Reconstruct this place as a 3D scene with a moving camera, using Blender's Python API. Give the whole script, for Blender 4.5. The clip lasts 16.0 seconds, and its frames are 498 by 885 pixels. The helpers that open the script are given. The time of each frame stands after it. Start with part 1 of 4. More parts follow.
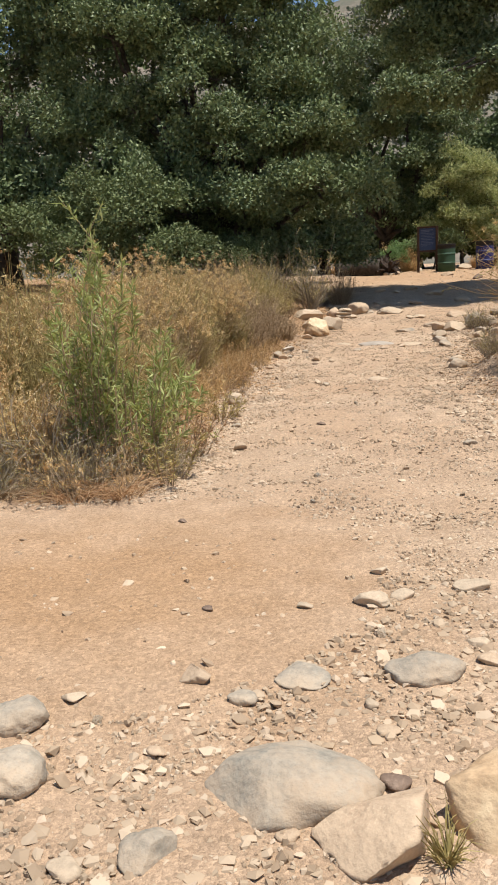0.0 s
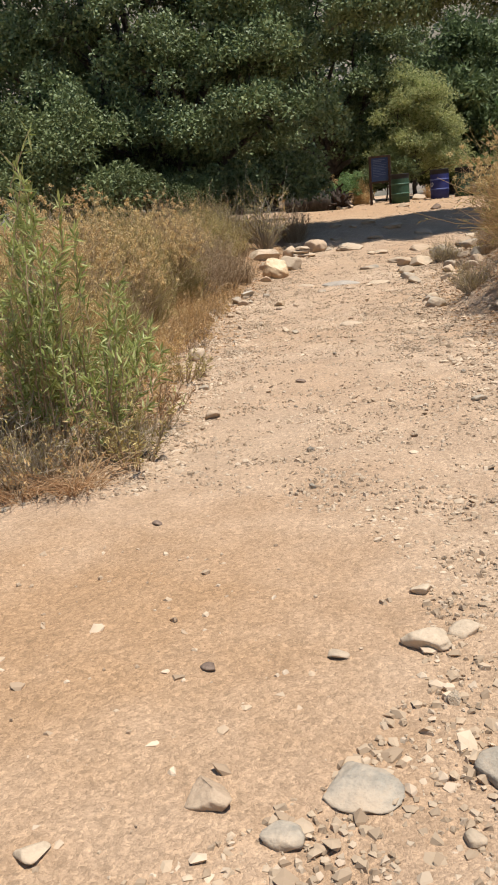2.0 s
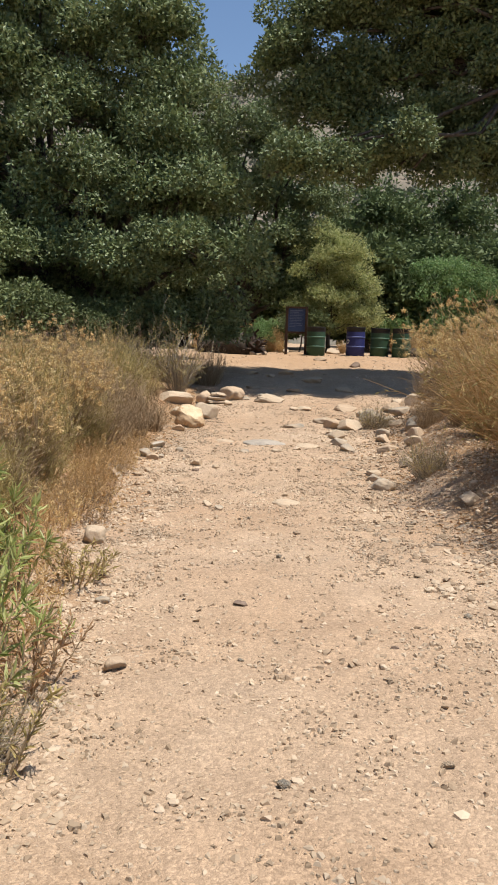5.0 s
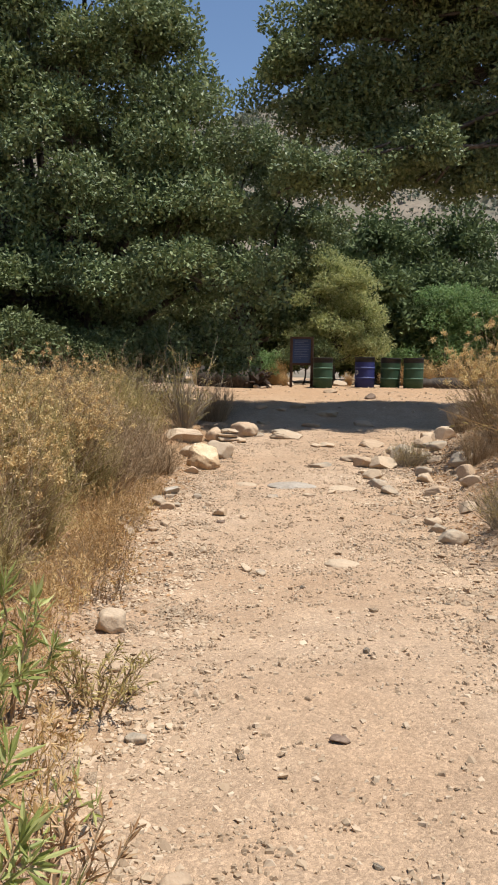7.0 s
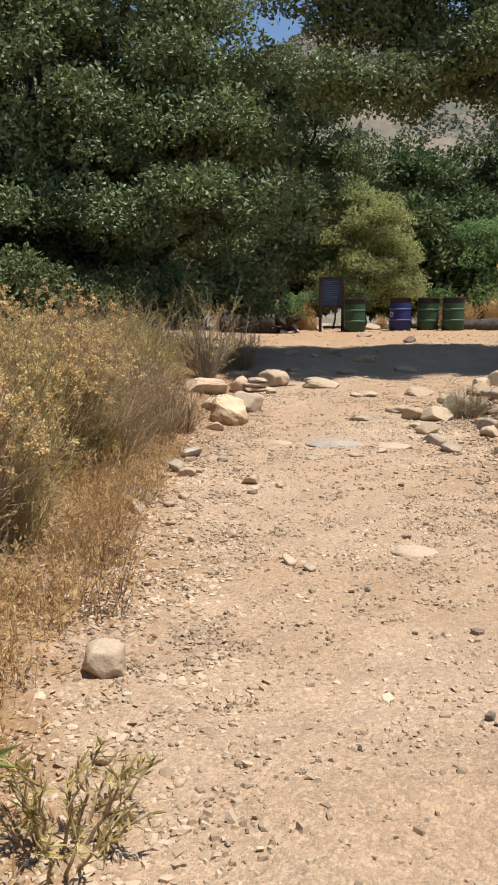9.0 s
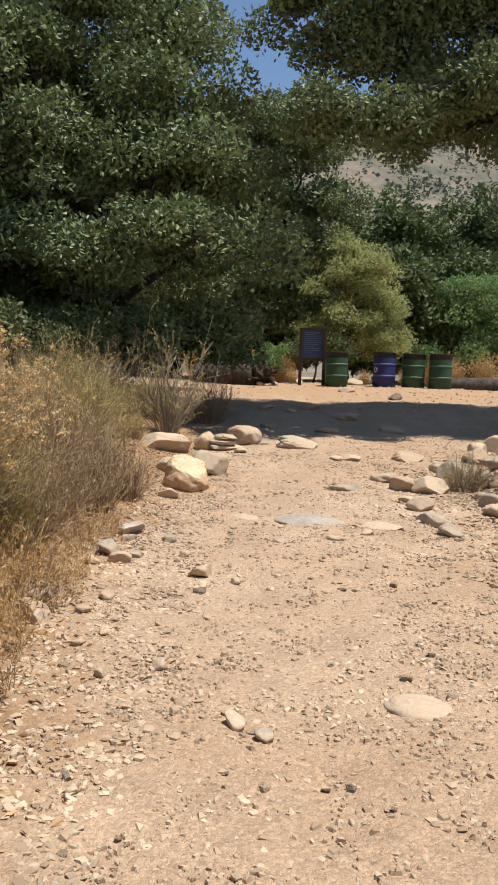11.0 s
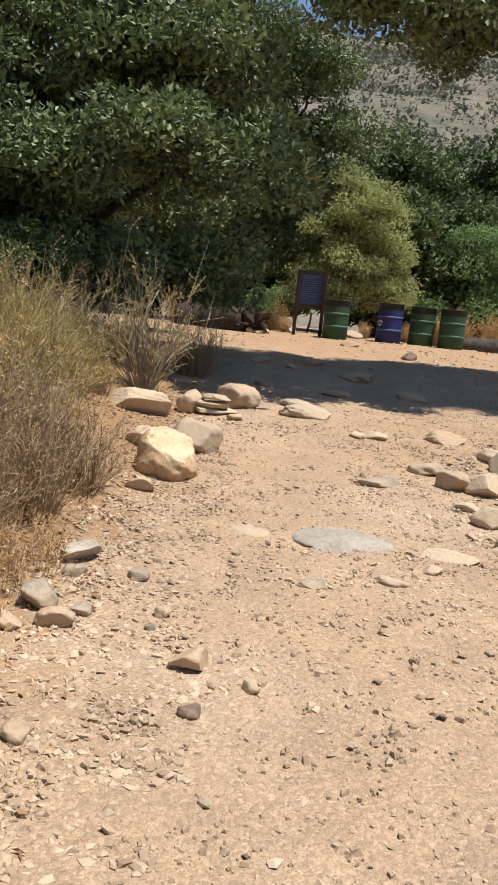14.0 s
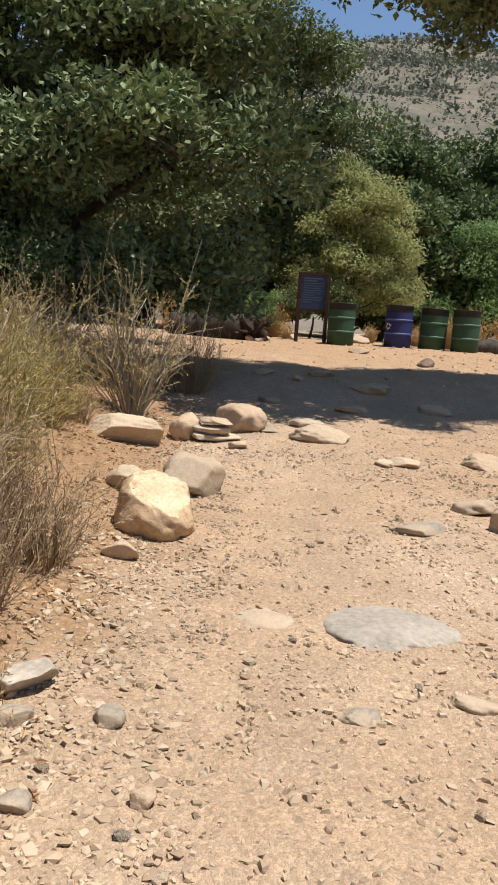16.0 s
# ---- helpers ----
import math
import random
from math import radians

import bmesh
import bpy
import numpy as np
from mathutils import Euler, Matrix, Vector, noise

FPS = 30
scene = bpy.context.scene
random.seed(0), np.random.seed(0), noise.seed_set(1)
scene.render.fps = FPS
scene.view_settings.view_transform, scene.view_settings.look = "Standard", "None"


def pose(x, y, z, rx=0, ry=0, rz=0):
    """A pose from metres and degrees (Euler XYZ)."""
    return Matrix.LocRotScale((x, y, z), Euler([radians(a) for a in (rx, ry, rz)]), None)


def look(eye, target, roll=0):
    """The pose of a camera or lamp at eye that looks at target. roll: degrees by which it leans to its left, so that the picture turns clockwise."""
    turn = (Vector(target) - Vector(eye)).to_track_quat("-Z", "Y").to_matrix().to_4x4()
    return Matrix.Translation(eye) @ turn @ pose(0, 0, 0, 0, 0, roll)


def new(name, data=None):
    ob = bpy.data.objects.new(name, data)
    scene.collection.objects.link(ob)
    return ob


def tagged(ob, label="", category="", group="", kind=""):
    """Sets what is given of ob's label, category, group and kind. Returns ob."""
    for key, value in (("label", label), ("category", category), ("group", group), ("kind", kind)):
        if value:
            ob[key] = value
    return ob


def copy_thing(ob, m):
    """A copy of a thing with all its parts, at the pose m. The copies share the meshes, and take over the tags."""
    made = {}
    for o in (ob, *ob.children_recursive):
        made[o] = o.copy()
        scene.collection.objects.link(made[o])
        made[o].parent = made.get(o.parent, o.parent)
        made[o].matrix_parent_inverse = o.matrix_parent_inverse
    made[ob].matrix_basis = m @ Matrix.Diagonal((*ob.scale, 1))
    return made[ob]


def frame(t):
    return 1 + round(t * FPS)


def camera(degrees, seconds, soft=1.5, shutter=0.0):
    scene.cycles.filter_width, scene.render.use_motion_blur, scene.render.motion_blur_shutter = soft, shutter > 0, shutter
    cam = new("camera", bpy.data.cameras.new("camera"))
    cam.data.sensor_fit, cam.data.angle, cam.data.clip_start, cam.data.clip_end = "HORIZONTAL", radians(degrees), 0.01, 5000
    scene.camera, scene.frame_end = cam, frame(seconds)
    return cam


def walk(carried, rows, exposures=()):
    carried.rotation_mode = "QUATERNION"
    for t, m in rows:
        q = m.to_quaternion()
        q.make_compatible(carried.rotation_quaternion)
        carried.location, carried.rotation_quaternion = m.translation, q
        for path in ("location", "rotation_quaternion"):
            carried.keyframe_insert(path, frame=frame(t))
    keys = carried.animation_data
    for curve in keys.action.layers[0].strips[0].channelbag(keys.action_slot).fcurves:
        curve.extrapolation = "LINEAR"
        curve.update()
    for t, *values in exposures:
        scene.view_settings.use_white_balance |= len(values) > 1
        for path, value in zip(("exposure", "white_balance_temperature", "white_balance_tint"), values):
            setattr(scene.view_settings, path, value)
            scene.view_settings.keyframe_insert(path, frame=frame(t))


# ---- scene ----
cam = camera(33.2, 16.0, soft=1.9)
PATH = [
    (0, (-0.009, 0.025, 1.378), (-0.58, 1.901, 0.986), -2.6),
    (0.5, (-0.248, 0.303, 1.352), (-0.876, 2.133, 0.844), -3.6),
    (1, (-0.362, 0.462, 1.375), (-1.007, 2.285, 0.864), -4.8),
    (1.5, (-0.366, 0.698, 1.405), (-0.917, 2.557, 0.915), -5.9),
    (2, (-0.422, 0.904, 1.367), (-0.885, 2.776, 0.835), -5.0),
    (2.5, (-0.57, 1.279, 1.409), (-0.983, 3.165, 0.886), -3.6),
    (3, (-0.601, 1.576, 1.406), (-0.994, 3.494, 0.996), -3.6),
    (3.5, (-0.668, 1.847, 1.432), (-1.042, 3.791, 1.152), -1.7),
    (4, (-0.886, 2.192, 1.471), (-1.194, 4.156, 1.248), 0.8),
    (4.5, (-0.998, 2.425, 1.452), (-1.24, 4.398, 1.23), 1.2),
    (5, (-1.084, 2.78, 1.512), (-1.281, 4.756, 1.277), 2.0),
    (5.2, (-1.141, 2.901, 1.496), (-1.329, 4.878, 1.256), 2.1),
    (7.3, (-1.699, 4.503, 1.402), (-1.861, 6.491, 1.258), 0.5),
    (7.5, (-1.718, 4.669, 1.383), (-1.865, 6.656, 1.204), 0.3),
    (8, (-1.868, 5.064, 1.32), (-2.052, 7.038, 1.052), 0.5),
    (8.2, (-1.907, 5.209, 1.326), (-2.115, 7.179, 1.054), 0.2),
    (10.3, (-1.878, 6.775, 1.315), (-2.116, 8.742, 1.045), -0.2),
    (10.5, (-1.865, 6.936, 1.328), (-2.084, 8.908, 1.08), -0.1),
    (11, (-1.915, 7.314, 1.315), (-2.098, 9.3, 1.165), 2.0),
    (11.5, (-1.993, 7.726, 1.3), (-2.171, 9.714, 1.174), 1.5),
    (12, (-2.026, 8.113, 1.311), (-2.284, 10.088, 1.12), 2.4),
    (12.5, (-2.183, 8.513, 1.35), (-2.439, 10.486, 1.144), 5.9),
    (13, (-2.178, 8.888, 1.336), (-2.312, 10.871, 1.117), 5.0),
    (13.5, (-2.245, 9.18, 1.329), (-2.311, 11.165, 1.09), 6.9),
    (14, (-2.378, 9.571, 1.334), (-2.485, 11.549, 1.057), 5.7),
    (14.5, (-2.396, 9.882, 1.312), (-2.537, 11.854, 1.005), 2.0),
    (15, (-2.416, 10.188, 1.351), (-2.614, 12.16, 1.085), 2.7),
    (15.5, (-2.52, 10.603, 1.373), (-2.721, 12.58, 1.146), 3.3),
    (16, (-2.52, 10.85, 1.379), (-2.628, 12.829, 1.114), 4.1),
]
walk(cam, [(t, look(eye, target, roll)) for t, eye, target, roll in PATH])

# ---- world, sun, exposure ----
SUN_TO = Vector((0.27, -0.09, 1.0)).normalized()
world = bpy.data.worlds.new("sky")
scene.world = world
world.use_nodes = True
_nt = world.node_tree
_sky = _nt.nodes.new("ShaderNodeTexSky")
_sky.sky_type, _sky.sun_disc = "NISHITA", False
_sky.sun_elevation = math.asin(SUN_TO.z)
_sky.sun_rotation = math.atan2(SUN_TO.x, SUN_TO.y)
_sky.altitude, _sky.air_density, _sky.dust_density, _sky.ozone_density = 400, 1.0, 0.3, 3.0
_nt.links.new(_sky.outputs["Color"], _nt.nodes["Background"].inputs["Color"])
_nt.nodes["Background"].inputs["Strength"].default_value = 0.1
sun = new("sun", bpy.data.lights.new("sun", "SUN"))
sun.data.energy, sun.data.angle, sun.data.color = 5.0, radians(0.53), (1.0, 0.967, 0.922)
sun.matrix_world = look(SUN_TO * 50, (0, 0, 0))
scene.view_settings.exposure = 0.37


# ---- materials ----
def ramp(nt, fac, stops):
    r = nt.nodes.new("ShaderNodeValToRGB")
    while len(r.color_ramp.elements) < len(stops):
        r.color_ramp.elements.new(0.5)
    for e, (p, c) in zip(r.color_ramp.elements, stops):
        e.position, e.color = p, (*c, 1)
    nt.links.new(fac, r.inputs[0])
    return r.outputs[0]


def tex(nt, kind, scale, coord, detail=5, rough=0.6):
    n = nt.nodes.new("ShaderNodeTexNoise" if kind == "noise" else "ShaderNodeTexVoronoi")
    n.inputs["Scale"].default_value = scale
    if kind == "noise":
        n.inputs["Detail"].default_value, n.inputs["Roughness"].default_value = detail, rough
    nt.links.new(coord, n.inputs["Vector"])
    return n


def mixc(nt, fac, a, b, mode="MIX"):
    m = nt.nodes.new("ShaderNodeMix")
    m.data_type, m.blend_type = "RGBA", mode
    for sock, v in ((m.inputs[0], fac), (m.inputs[6], a), (m.inputs[7], b)):
        if isinstance(v, (int, float)):
            sock.default_value = v
        elif isinstance(v, tuple):
            sock.default_value = (*v, 1)
        else:
            nt.links.new(v, sock)
    return m.outputs[2]


def start(name, rough=0.8, spec=0.3):
    m = bpy.data.materials.new(name)
    m.use_nodes = True
    nt = m.node_tree
    b = nt.nodes["Principled BSDF"]
    b.inputs["Roughness"].default_value = rough
    b.inputs["Specular IOR Level"].default_value = spec
    return m, nt, b


def bump(nt, b, height, strength, distance):
    n = nt.nodes.new("ShaderNodeBump")
    n.inputs["Strength"].default_value, n.inputs["Distance"].default_value = strength, distance
    nt.links.new(height, n.inputs["Height"])
    nt.links.new(n.outputs[0], b.inputs["Normal"])


def maths(nt, op, a, b=0.0, c=0.0):
    n = nt.nodes.new("ShaderNodeMath")
    n.operation = op
    for s, v in zip(n.inputs, (a, b, c)):
        if isinstance(v, (int, float)):
            s.default_value = v
        else:
            nt.links.new(v, s)
    return n.outputs[0]


def coord_of(nt, world_space=False):
    if world_space:
        return nt.nodes.new("ShaderNodeNewGeometry").outputs["Position"]
    return nt.nodes.new("ShaderNodeTexCoord").outputs["Object"]


def rough_mat(name, dark, light, scale, rough=0.85, spec=0.25, bumps=0.7, dist=0.015, speck=None, world_space=False, by_object=0.25):
    """Stone, bark, soil: two scales of colour noise, optional mineral specks, relief."""
    m, nt, b = start(name, rough, spec)
    co = coord_of(nt, world_space)
    big, fine = tex(nt, "noise", scale, co, 6), tex(nt, "noise", scale * 9, co, 4)
    c = ramp(nt, big.outputs[0], [(0.3, dark), (0.7, light)])
    c = mixc(nt, 0.55, c, ramp(nt, fine.outputs[0], [(0.3, (0.35,) * 3), (0.7, (0.72,) * 3)]), "OVERLAY")
    if speck:
        v = tex(nt, "noise", scale * 30, co, 2)
        c = mixc(nt, ramp(nt, v.outputs[0], [(0.52, (0,) * 3), (0.75, (0.5,) * 3)]), c, speck)
        dust = tex(nt, "noise", scale * 0.6, co, 8, 0.75)
        c = mixc(nt, ramp(nt, dust.outputs[0], [(0.36, (0,) * 3), (0.62, (0.8,) * 3)]), c, (0.43, 0.31, 0.20))
    rnd = nt.nodes.new("ShaderNodeObjectInfo").outputs["Random"]
    c = mixc(nt, by_object, c, ramp(nt, rnd, [(0.0, (0.25,) * 3), (1.0, (0.75,) * 3)]), "OVERLAY")
    nt.links.new(c, b.inputs["Base Color"])
    bump(nt, b, maths(nt, "ADD", big.outputs[0], maths(nt, "MULTIPLY", fine.outputs[0], 0.35)), bumps, dist)
    return m


def leaf_mat(name, a, c, b2, rough=0.5, spec=0.4, glow=0.25):
    """Leaves and stems: a colour for each leaf, some light passing through."""
    m, nt, b = start(name, rough, spec)
    g = nt.nodes.new("ShaderNodeNewGeometry")
    col = ramp(nt, g.outputs["Random Per Island"], [(0.0, a), (0.5, c), (1.0, b2)])
    rnd = nt.nodes.new("ShaderNodeObjectInfo").outputs["Random"]
    col = mixc(nt, 0.2, col, ramp(nt, rnd, [(0.0, (0.3,) * 3), (1.0, (0.7,) * 3)]), "OVERLAY")
    big = tex(nt, "noise", 0.9, coord_of(nt), 3)
    col = mixc(nt, 0.5, col, ramp(nt, big.outputs[0], [(0.3, (0.25,) * 3), (0.7, (0.75,) * 3)]), "OVERLAY")
    nt.links.new(col, b.inputs["Base Color"])
    if glow:
        t = nt.nodes.new("ShaderNodeBsdfTranslucent")
        nt.links.new(col, t.inputs[0])
        mx = nt.nodes.new("ShaderNodeMixShader")
        mx.inputs[0].default_value = glow
        nt.links.new(b.outputs[0], mx.inputs[1])
        nt.links.new(t.outputs[0], mx.inputs[2])
        nt.links.new(mx.outputs[0], nt.nodes["Material Output"].inputs[0])
    return m


def paint_mat(name, col, wear, rough=0.45):
    """Chipped, dusty paint on steel or timber."""
    m, nt, b = start(name, rough, 0.4)
    co = coord_of(nt)
    n, f = tex(nt, "noise", 5, co, 7, 0.7), tex(nt, "noise", 40, co, 4)
    c = mixc(nt, ramp(nt, n.outputs[0], [(0.5, (0,) * 3), (0.75, (0.55,) * 3)]), col, wear)
    c = mixc(nt, ramp(nt, f.outputs[0], [(0.62, (0,) * 3), (0.68, (0.7,) * 3)]), c, tuple(v * 0.5 + 0.03 for v in wear))
    nt.links.new(c, b.inputs["Base Color"])
    nt.links.new(ramp(nt, n.outputs[0], [(0.3, (rough,) * 3), (0.7, (0.85,) * 3)]), b.inputs["Roughness"])
    bump(nt, b, n.outputs[0], 0.25, 0.01)
    return m


def soil_mat():
    """Dry sandy soil with gravel; an ochre dusty hollow; leaf litter off the track."""
    m, nt, b = start("sandy_soil", 0.95, 0.1)
    co = coord_of(nt, True)
    big, mid = tex(nt, "noise", 0.45, co, 5), tex(nt, "noise", 2.6, co, 6)
    fine = tex(nt, "noise", 38, co, 5, 0.7)
    warp = nt.nodes.new("ShaderNodeVectorMath")
    warp.operation = "MULTIPLY_ADD"
    nt.links.new(tex(nt, "noise", 30, co, 4).outputs["Color"], warp.inputs[0])
    warp.inputs[1].default_value = (0.035, 0.035, 0.035)
    nt.links.new(co, warp.inputs[2])
    grit, grit2 = tex(nt, "voronoi", 70, warp.outputs[0]), tex(nt, "voronoi", 170, warp.outputs[0])
    c = ramp(nt, big.outputs[0], [(0.3, (0.40, 0.265, 0.162)), (0.55, (0.44, 0.31, 0.202)), (0.75, (0.465, 0.345, 0.24))])
    c = mixc(nt, 0.45, c, ramp(nt, mid.outputs[0], [(0.3, (0.36,) * 3), (0.7, (0.62,) * 3)]), "OVERLAY")
    d = nt.nodes.new("ShaderNodeVectorMath")
    d.operation = "DISTANCE"
    nt.links.new(co, d.inputs[0])
    d.inputs[1].default_value = (-1.75, 3.3, 0)
    spot = maths(nt, "ADD", maths(nt, "MULTIPLY", d.outputs["Value"], 0.36), maths(nt, "MULTIPLY", mid.outputs[0], 0.6))
    spot = ramp(nt, spot, [(0.42, (0.65,) * 3), (0.95, (0,) * 3)])
    c = mixc(nt, spot, c, (0.365, 0.212, 0.102))
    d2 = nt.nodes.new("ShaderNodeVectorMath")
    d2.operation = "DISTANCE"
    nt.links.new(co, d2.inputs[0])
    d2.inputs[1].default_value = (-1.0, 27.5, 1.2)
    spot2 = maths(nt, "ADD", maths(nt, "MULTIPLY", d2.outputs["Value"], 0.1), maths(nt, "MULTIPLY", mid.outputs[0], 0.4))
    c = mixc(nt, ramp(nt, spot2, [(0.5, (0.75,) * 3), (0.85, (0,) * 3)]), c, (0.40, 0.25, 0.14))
    g1 = ramp(nt, grit.outputs["Color"], [(0.1, (0.25,) * 3), (0.5, (0.46,) * 3), (0.95, (0.76,) * 3)])
    g2 = ramp(nt, grit2.outputs["Color"], [(0.1, (0.28,) * 3), (0.9, (0.68,) * 3)])
    c = mixc(nt, 0.38, c, g1, "OVERLAY")
    c = mixc(nt, 0.5, c, g2, "OVERLAY")
    far = nt.nodes.new("ShaderNodeVertexColor")
    far.layer_name = "litter"
    lit = ramp(nt, fine.outputs[0], [(0.3, (0.19, 0.105, 0.055)), (0.55, (0.32, 0.195, 0.10)), (0.75, (0.46, 0.31, 0.18))])
    c = mixc(nt, maths(nt, "MULTIPLY", far.outputs[0], 0.9), c, lit)
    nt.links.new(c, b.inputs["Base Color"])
    h = maths(nt, "MULTIPLY_ADD", grit.outputs["Distance"], -0.25, maths(nt, "MULTIPLY", fine.outputs[0], 0.8))
    h = maths(nt, "ADD", h, maths(nt, "MULTIPLY", grit2.outputs["Distance"], -0.25))
    bump(nt, b, maths(nt, "ADD", h, maths(nt, "MULTIPLY", mid.outputs[0], 1.2)), 0.7, 0.02)
    return m


SOIL = soil_mat()
TAN_STONE = rough_mat("tan_stone", (0.33, 0.225, 0.14), (0.51, 0.38, 0.255), 5, bumps=1.0, speck=(0.62, 0.5, 0.34))
PALE_STONE = rough_mat("pale_stone", (0.37, 0.285, 0.19), (0.55, 0.445, 0.32), 6, speck=(0.3, 0.22, 0.14))
GREY_STONE = rough_mat("grey_granite", (0.22, 0.195, 0.15), (0.37, 0.335, 0.265), 5, bumps=1.0, speck=(0.12, 0.11, 0.10))
# paler boulder stone: sunlight put into the colour of one facet
SUNLIT_STONE = rough_mat("sunlit_facet_stone", (0.45, 0.34, 0.20), (0.60, 0.48, 0.31), 6, bumps=0.5)
BLUE_STONE = rough_mat("blue_grey_stone", (0.29, 0.245, 0.19), (0.42, 0.36, 0.285), 4, bumps=0.5)
DARK_STONE = rough_mat("dark_stone", (0.13, 0.085, 0.06), (0.24, 0.17, 0.12), 9)
GOLD_STONE = rough_mat("ochre_boulder_stone", (0.37, 0.235, 0.125), (0.58, 0.42, 0.255), 4, bumps=1.0, speck=None)
BARK = rough_mat("bark", (0.035, 0.028, 0.022), (0.11, 0.088, 0.068), 7, bumps=0.9, dist=0.03)
LOG_BARK = rough_mat("weathered_log", (0.02, 0.016, 0.013), (0.10, 0.08, 0.06), 5, bumps=0.9, dist=0.03)
CHAR = rough_mat("rotten_dark_wood", (0.012, 0.009, 0.007), (0.07, 0.045, 0.03), 9, bumps=1.0, dist=0.03)
OAK_LEAF = leaf_mat("oak_leaf", (0.08, 0.112, 0.045), (0.148, 0.188, 0.076), (0.245, 0.28, 0.13), 0.5, 0.27, 0.19)
FAR_LEAF = leaf_mat("far_leaf", (0.075, 0.10, 0.042), (0.11, 0.145, 0.055), (0.165, 0.20, 0.082), 0.6, 0.16, 0.25)
LAUREL_LEAF = leaf_mat("laurel_leaf", (0.09, 0.115, 0.042), (0.14, 0.17, 0.065), (0.20, 0.225, 0.10), 0.55, 0.2, 0.2)
YELLOW_LEAF = leaf_mat("yellow_green_leaf", (0.26, 0.29, 0.10), (0.38, 0.40, 0.155), (0.50, 0.50, 0.23), 0.6, 0.3, 0.45)
FRESH_LEAF = leaf_mat("fresh_green_leaf", (0.11, 0.19, 0.06), (0.17, 0.26, 0.09), (0.24, 0.32, 0.13), 0.55, 0.3, 0.4)
WILLOW_LEAF = leaf_mat("narrow_green_leaf", (0.21, 0.245, 0.06), (0.32, 0.35, 0.10), (0.46, 0.47, 0.19), 0.45, 0.4, 0.35)
OLIVE_STEM = leaf_mat("olive_wisp", (0.28, 0.22, 0.08), (0.41, 0.325, 0.125), (0.54, 0.43, 0.19), 0.75, 0.15, 0.3)
STRAW = leaf_mat("dry_straw", (0.42, 0.26, 0.10), (0.56, 0.37, 0.165), (0.68, 0.50, 0.26), 0.75, 0.15, 0.3)
BROWN_STEM = leaf_mat("brown_twig", (0.25, 0.165, 0.092), (0.37, 0.262, 0.15), (0.50, 0.375, 0.23), 0.8, 0.15, 0.2)
GREY_STEM = leaf_mat("grey_twig", (0.28, 0.225, 0.155), (0.40, 0.325, 0.225), (0.52, 0.43, 0.31), 0.8, 0.15, 0.1)
DEAD_LEAF = leaf_mat("dead_leaf", (0.30, 0.165, 0.08), (0.43, 0.26, 0.13), (0.54, 0.37, 0.21), 0.8, 0.15, 0.1)
SEED_HEAD = leaf_mat("cream_seed_head", (0.50, 0.33, 0.13), (0.64, 0.46, 0.21), (0.74, 0.59, 0.33), 0.8, 0.1, 0.25)
PALE_PEBBLE = leaf_mat("mixed_gravel", (0.29, 0.205, 0.13), (0.42, 0.31, 0.203), (0.52, 0.40, 0.278), 0.9, 0.15, 0)
GREEN_PAINT = paint_mat("green_drum_paint", (0.022, 0.062, 0.03), (0.07, 0.10, 0.06))
BLUE_PAINT = paint_mat("blue_drum_paint", (0.016, 0.022, 0.12), (0.05, 0.055, 0.15))
BLACK_PAINT = paint_mat("black_rim_paint", (0.012, 0.012, 0.012), (0.05, 0.045, 0.04), 0.6)
# rib colours, paler than the drum bodies
RIB_PAINT = paint_mat("pale_rib_paint", (0.06, 0.13, 0.08), (0.18, 0.24, 0.19), 0.4)
BLUE_RIB = paint_mat("pale_blue_rib_paint", (0.07, 0.09, 0.24), (0.2, 0.22, 0.32), 0.4)
WHITE_PAINT = paint_mat("white_stencil_paint", (0.62, 0.62, 0.60), (0.4, 0.38, 0.34), 0.6)
POST_WOOD = rough_mat("brown_stained_timber", (0.035, 0.019, 0.012), (0.075, 0.042, 0.026), 12, bumps=0.4)
PANEL_BLUE = paint_mat("navy_notice_panel", (0.03, 0.055, 0.13), (0.06, 0.085, 0.15), 0.4)
PANEL_TEXT = paint_mat("faded_notice_print", (0.12, 0.15, 0.24), (0.08, 0.1, 0.17), 0.5)


# ---- the lie of the land ----
def smooth(t):
    t = np.clip(t, 0, 1)
    return t * t * (3 - 2 * t)


def vnoise(x, y, scale, seed=0):
    """Value noise in the plane, from -1 to 1."""
    x, y = np.asarray(x, float) / scale + 57.3 * seed, np.asarray(y, float) / scale - 31.7 * seed
    i, j = np.floor(x), np.floor(y)
    u, v = smooth(x - i), smooth(y - j)

    def h(a, b):
        s = np.sin(a * 127.1 + b * 311.7 + seed * 17.3) * 43758.5453
        return 2 * (s - np.floor(s)) - 1
    return (h(i, j) * (1 - u) + h(i + 1, j) * u) * (1 - v) + (h(i, j + 1) * (1 - u) + h(i + 1, j + 1) * u) * v


def left_edge(y):
    return np.interp(y, [4.0, 4.7, 6.4, 8.6, 13, 15.3, 18.5, 20.5, 22, 24, 60], [-7, -2.45, -2.5, -2.85, -3.25, -3.3, -3.35, -3.9, -6, -9, -12])


def right_edge(y):
    return np.interp(y, [0, 4, 6.5, 9, 11.7, 14, 17, 18.5, 20, 22, 60], [3.5, 2.2, .7, .0, -.5, -.55, -.5, .2, 2.5, 8, 12])


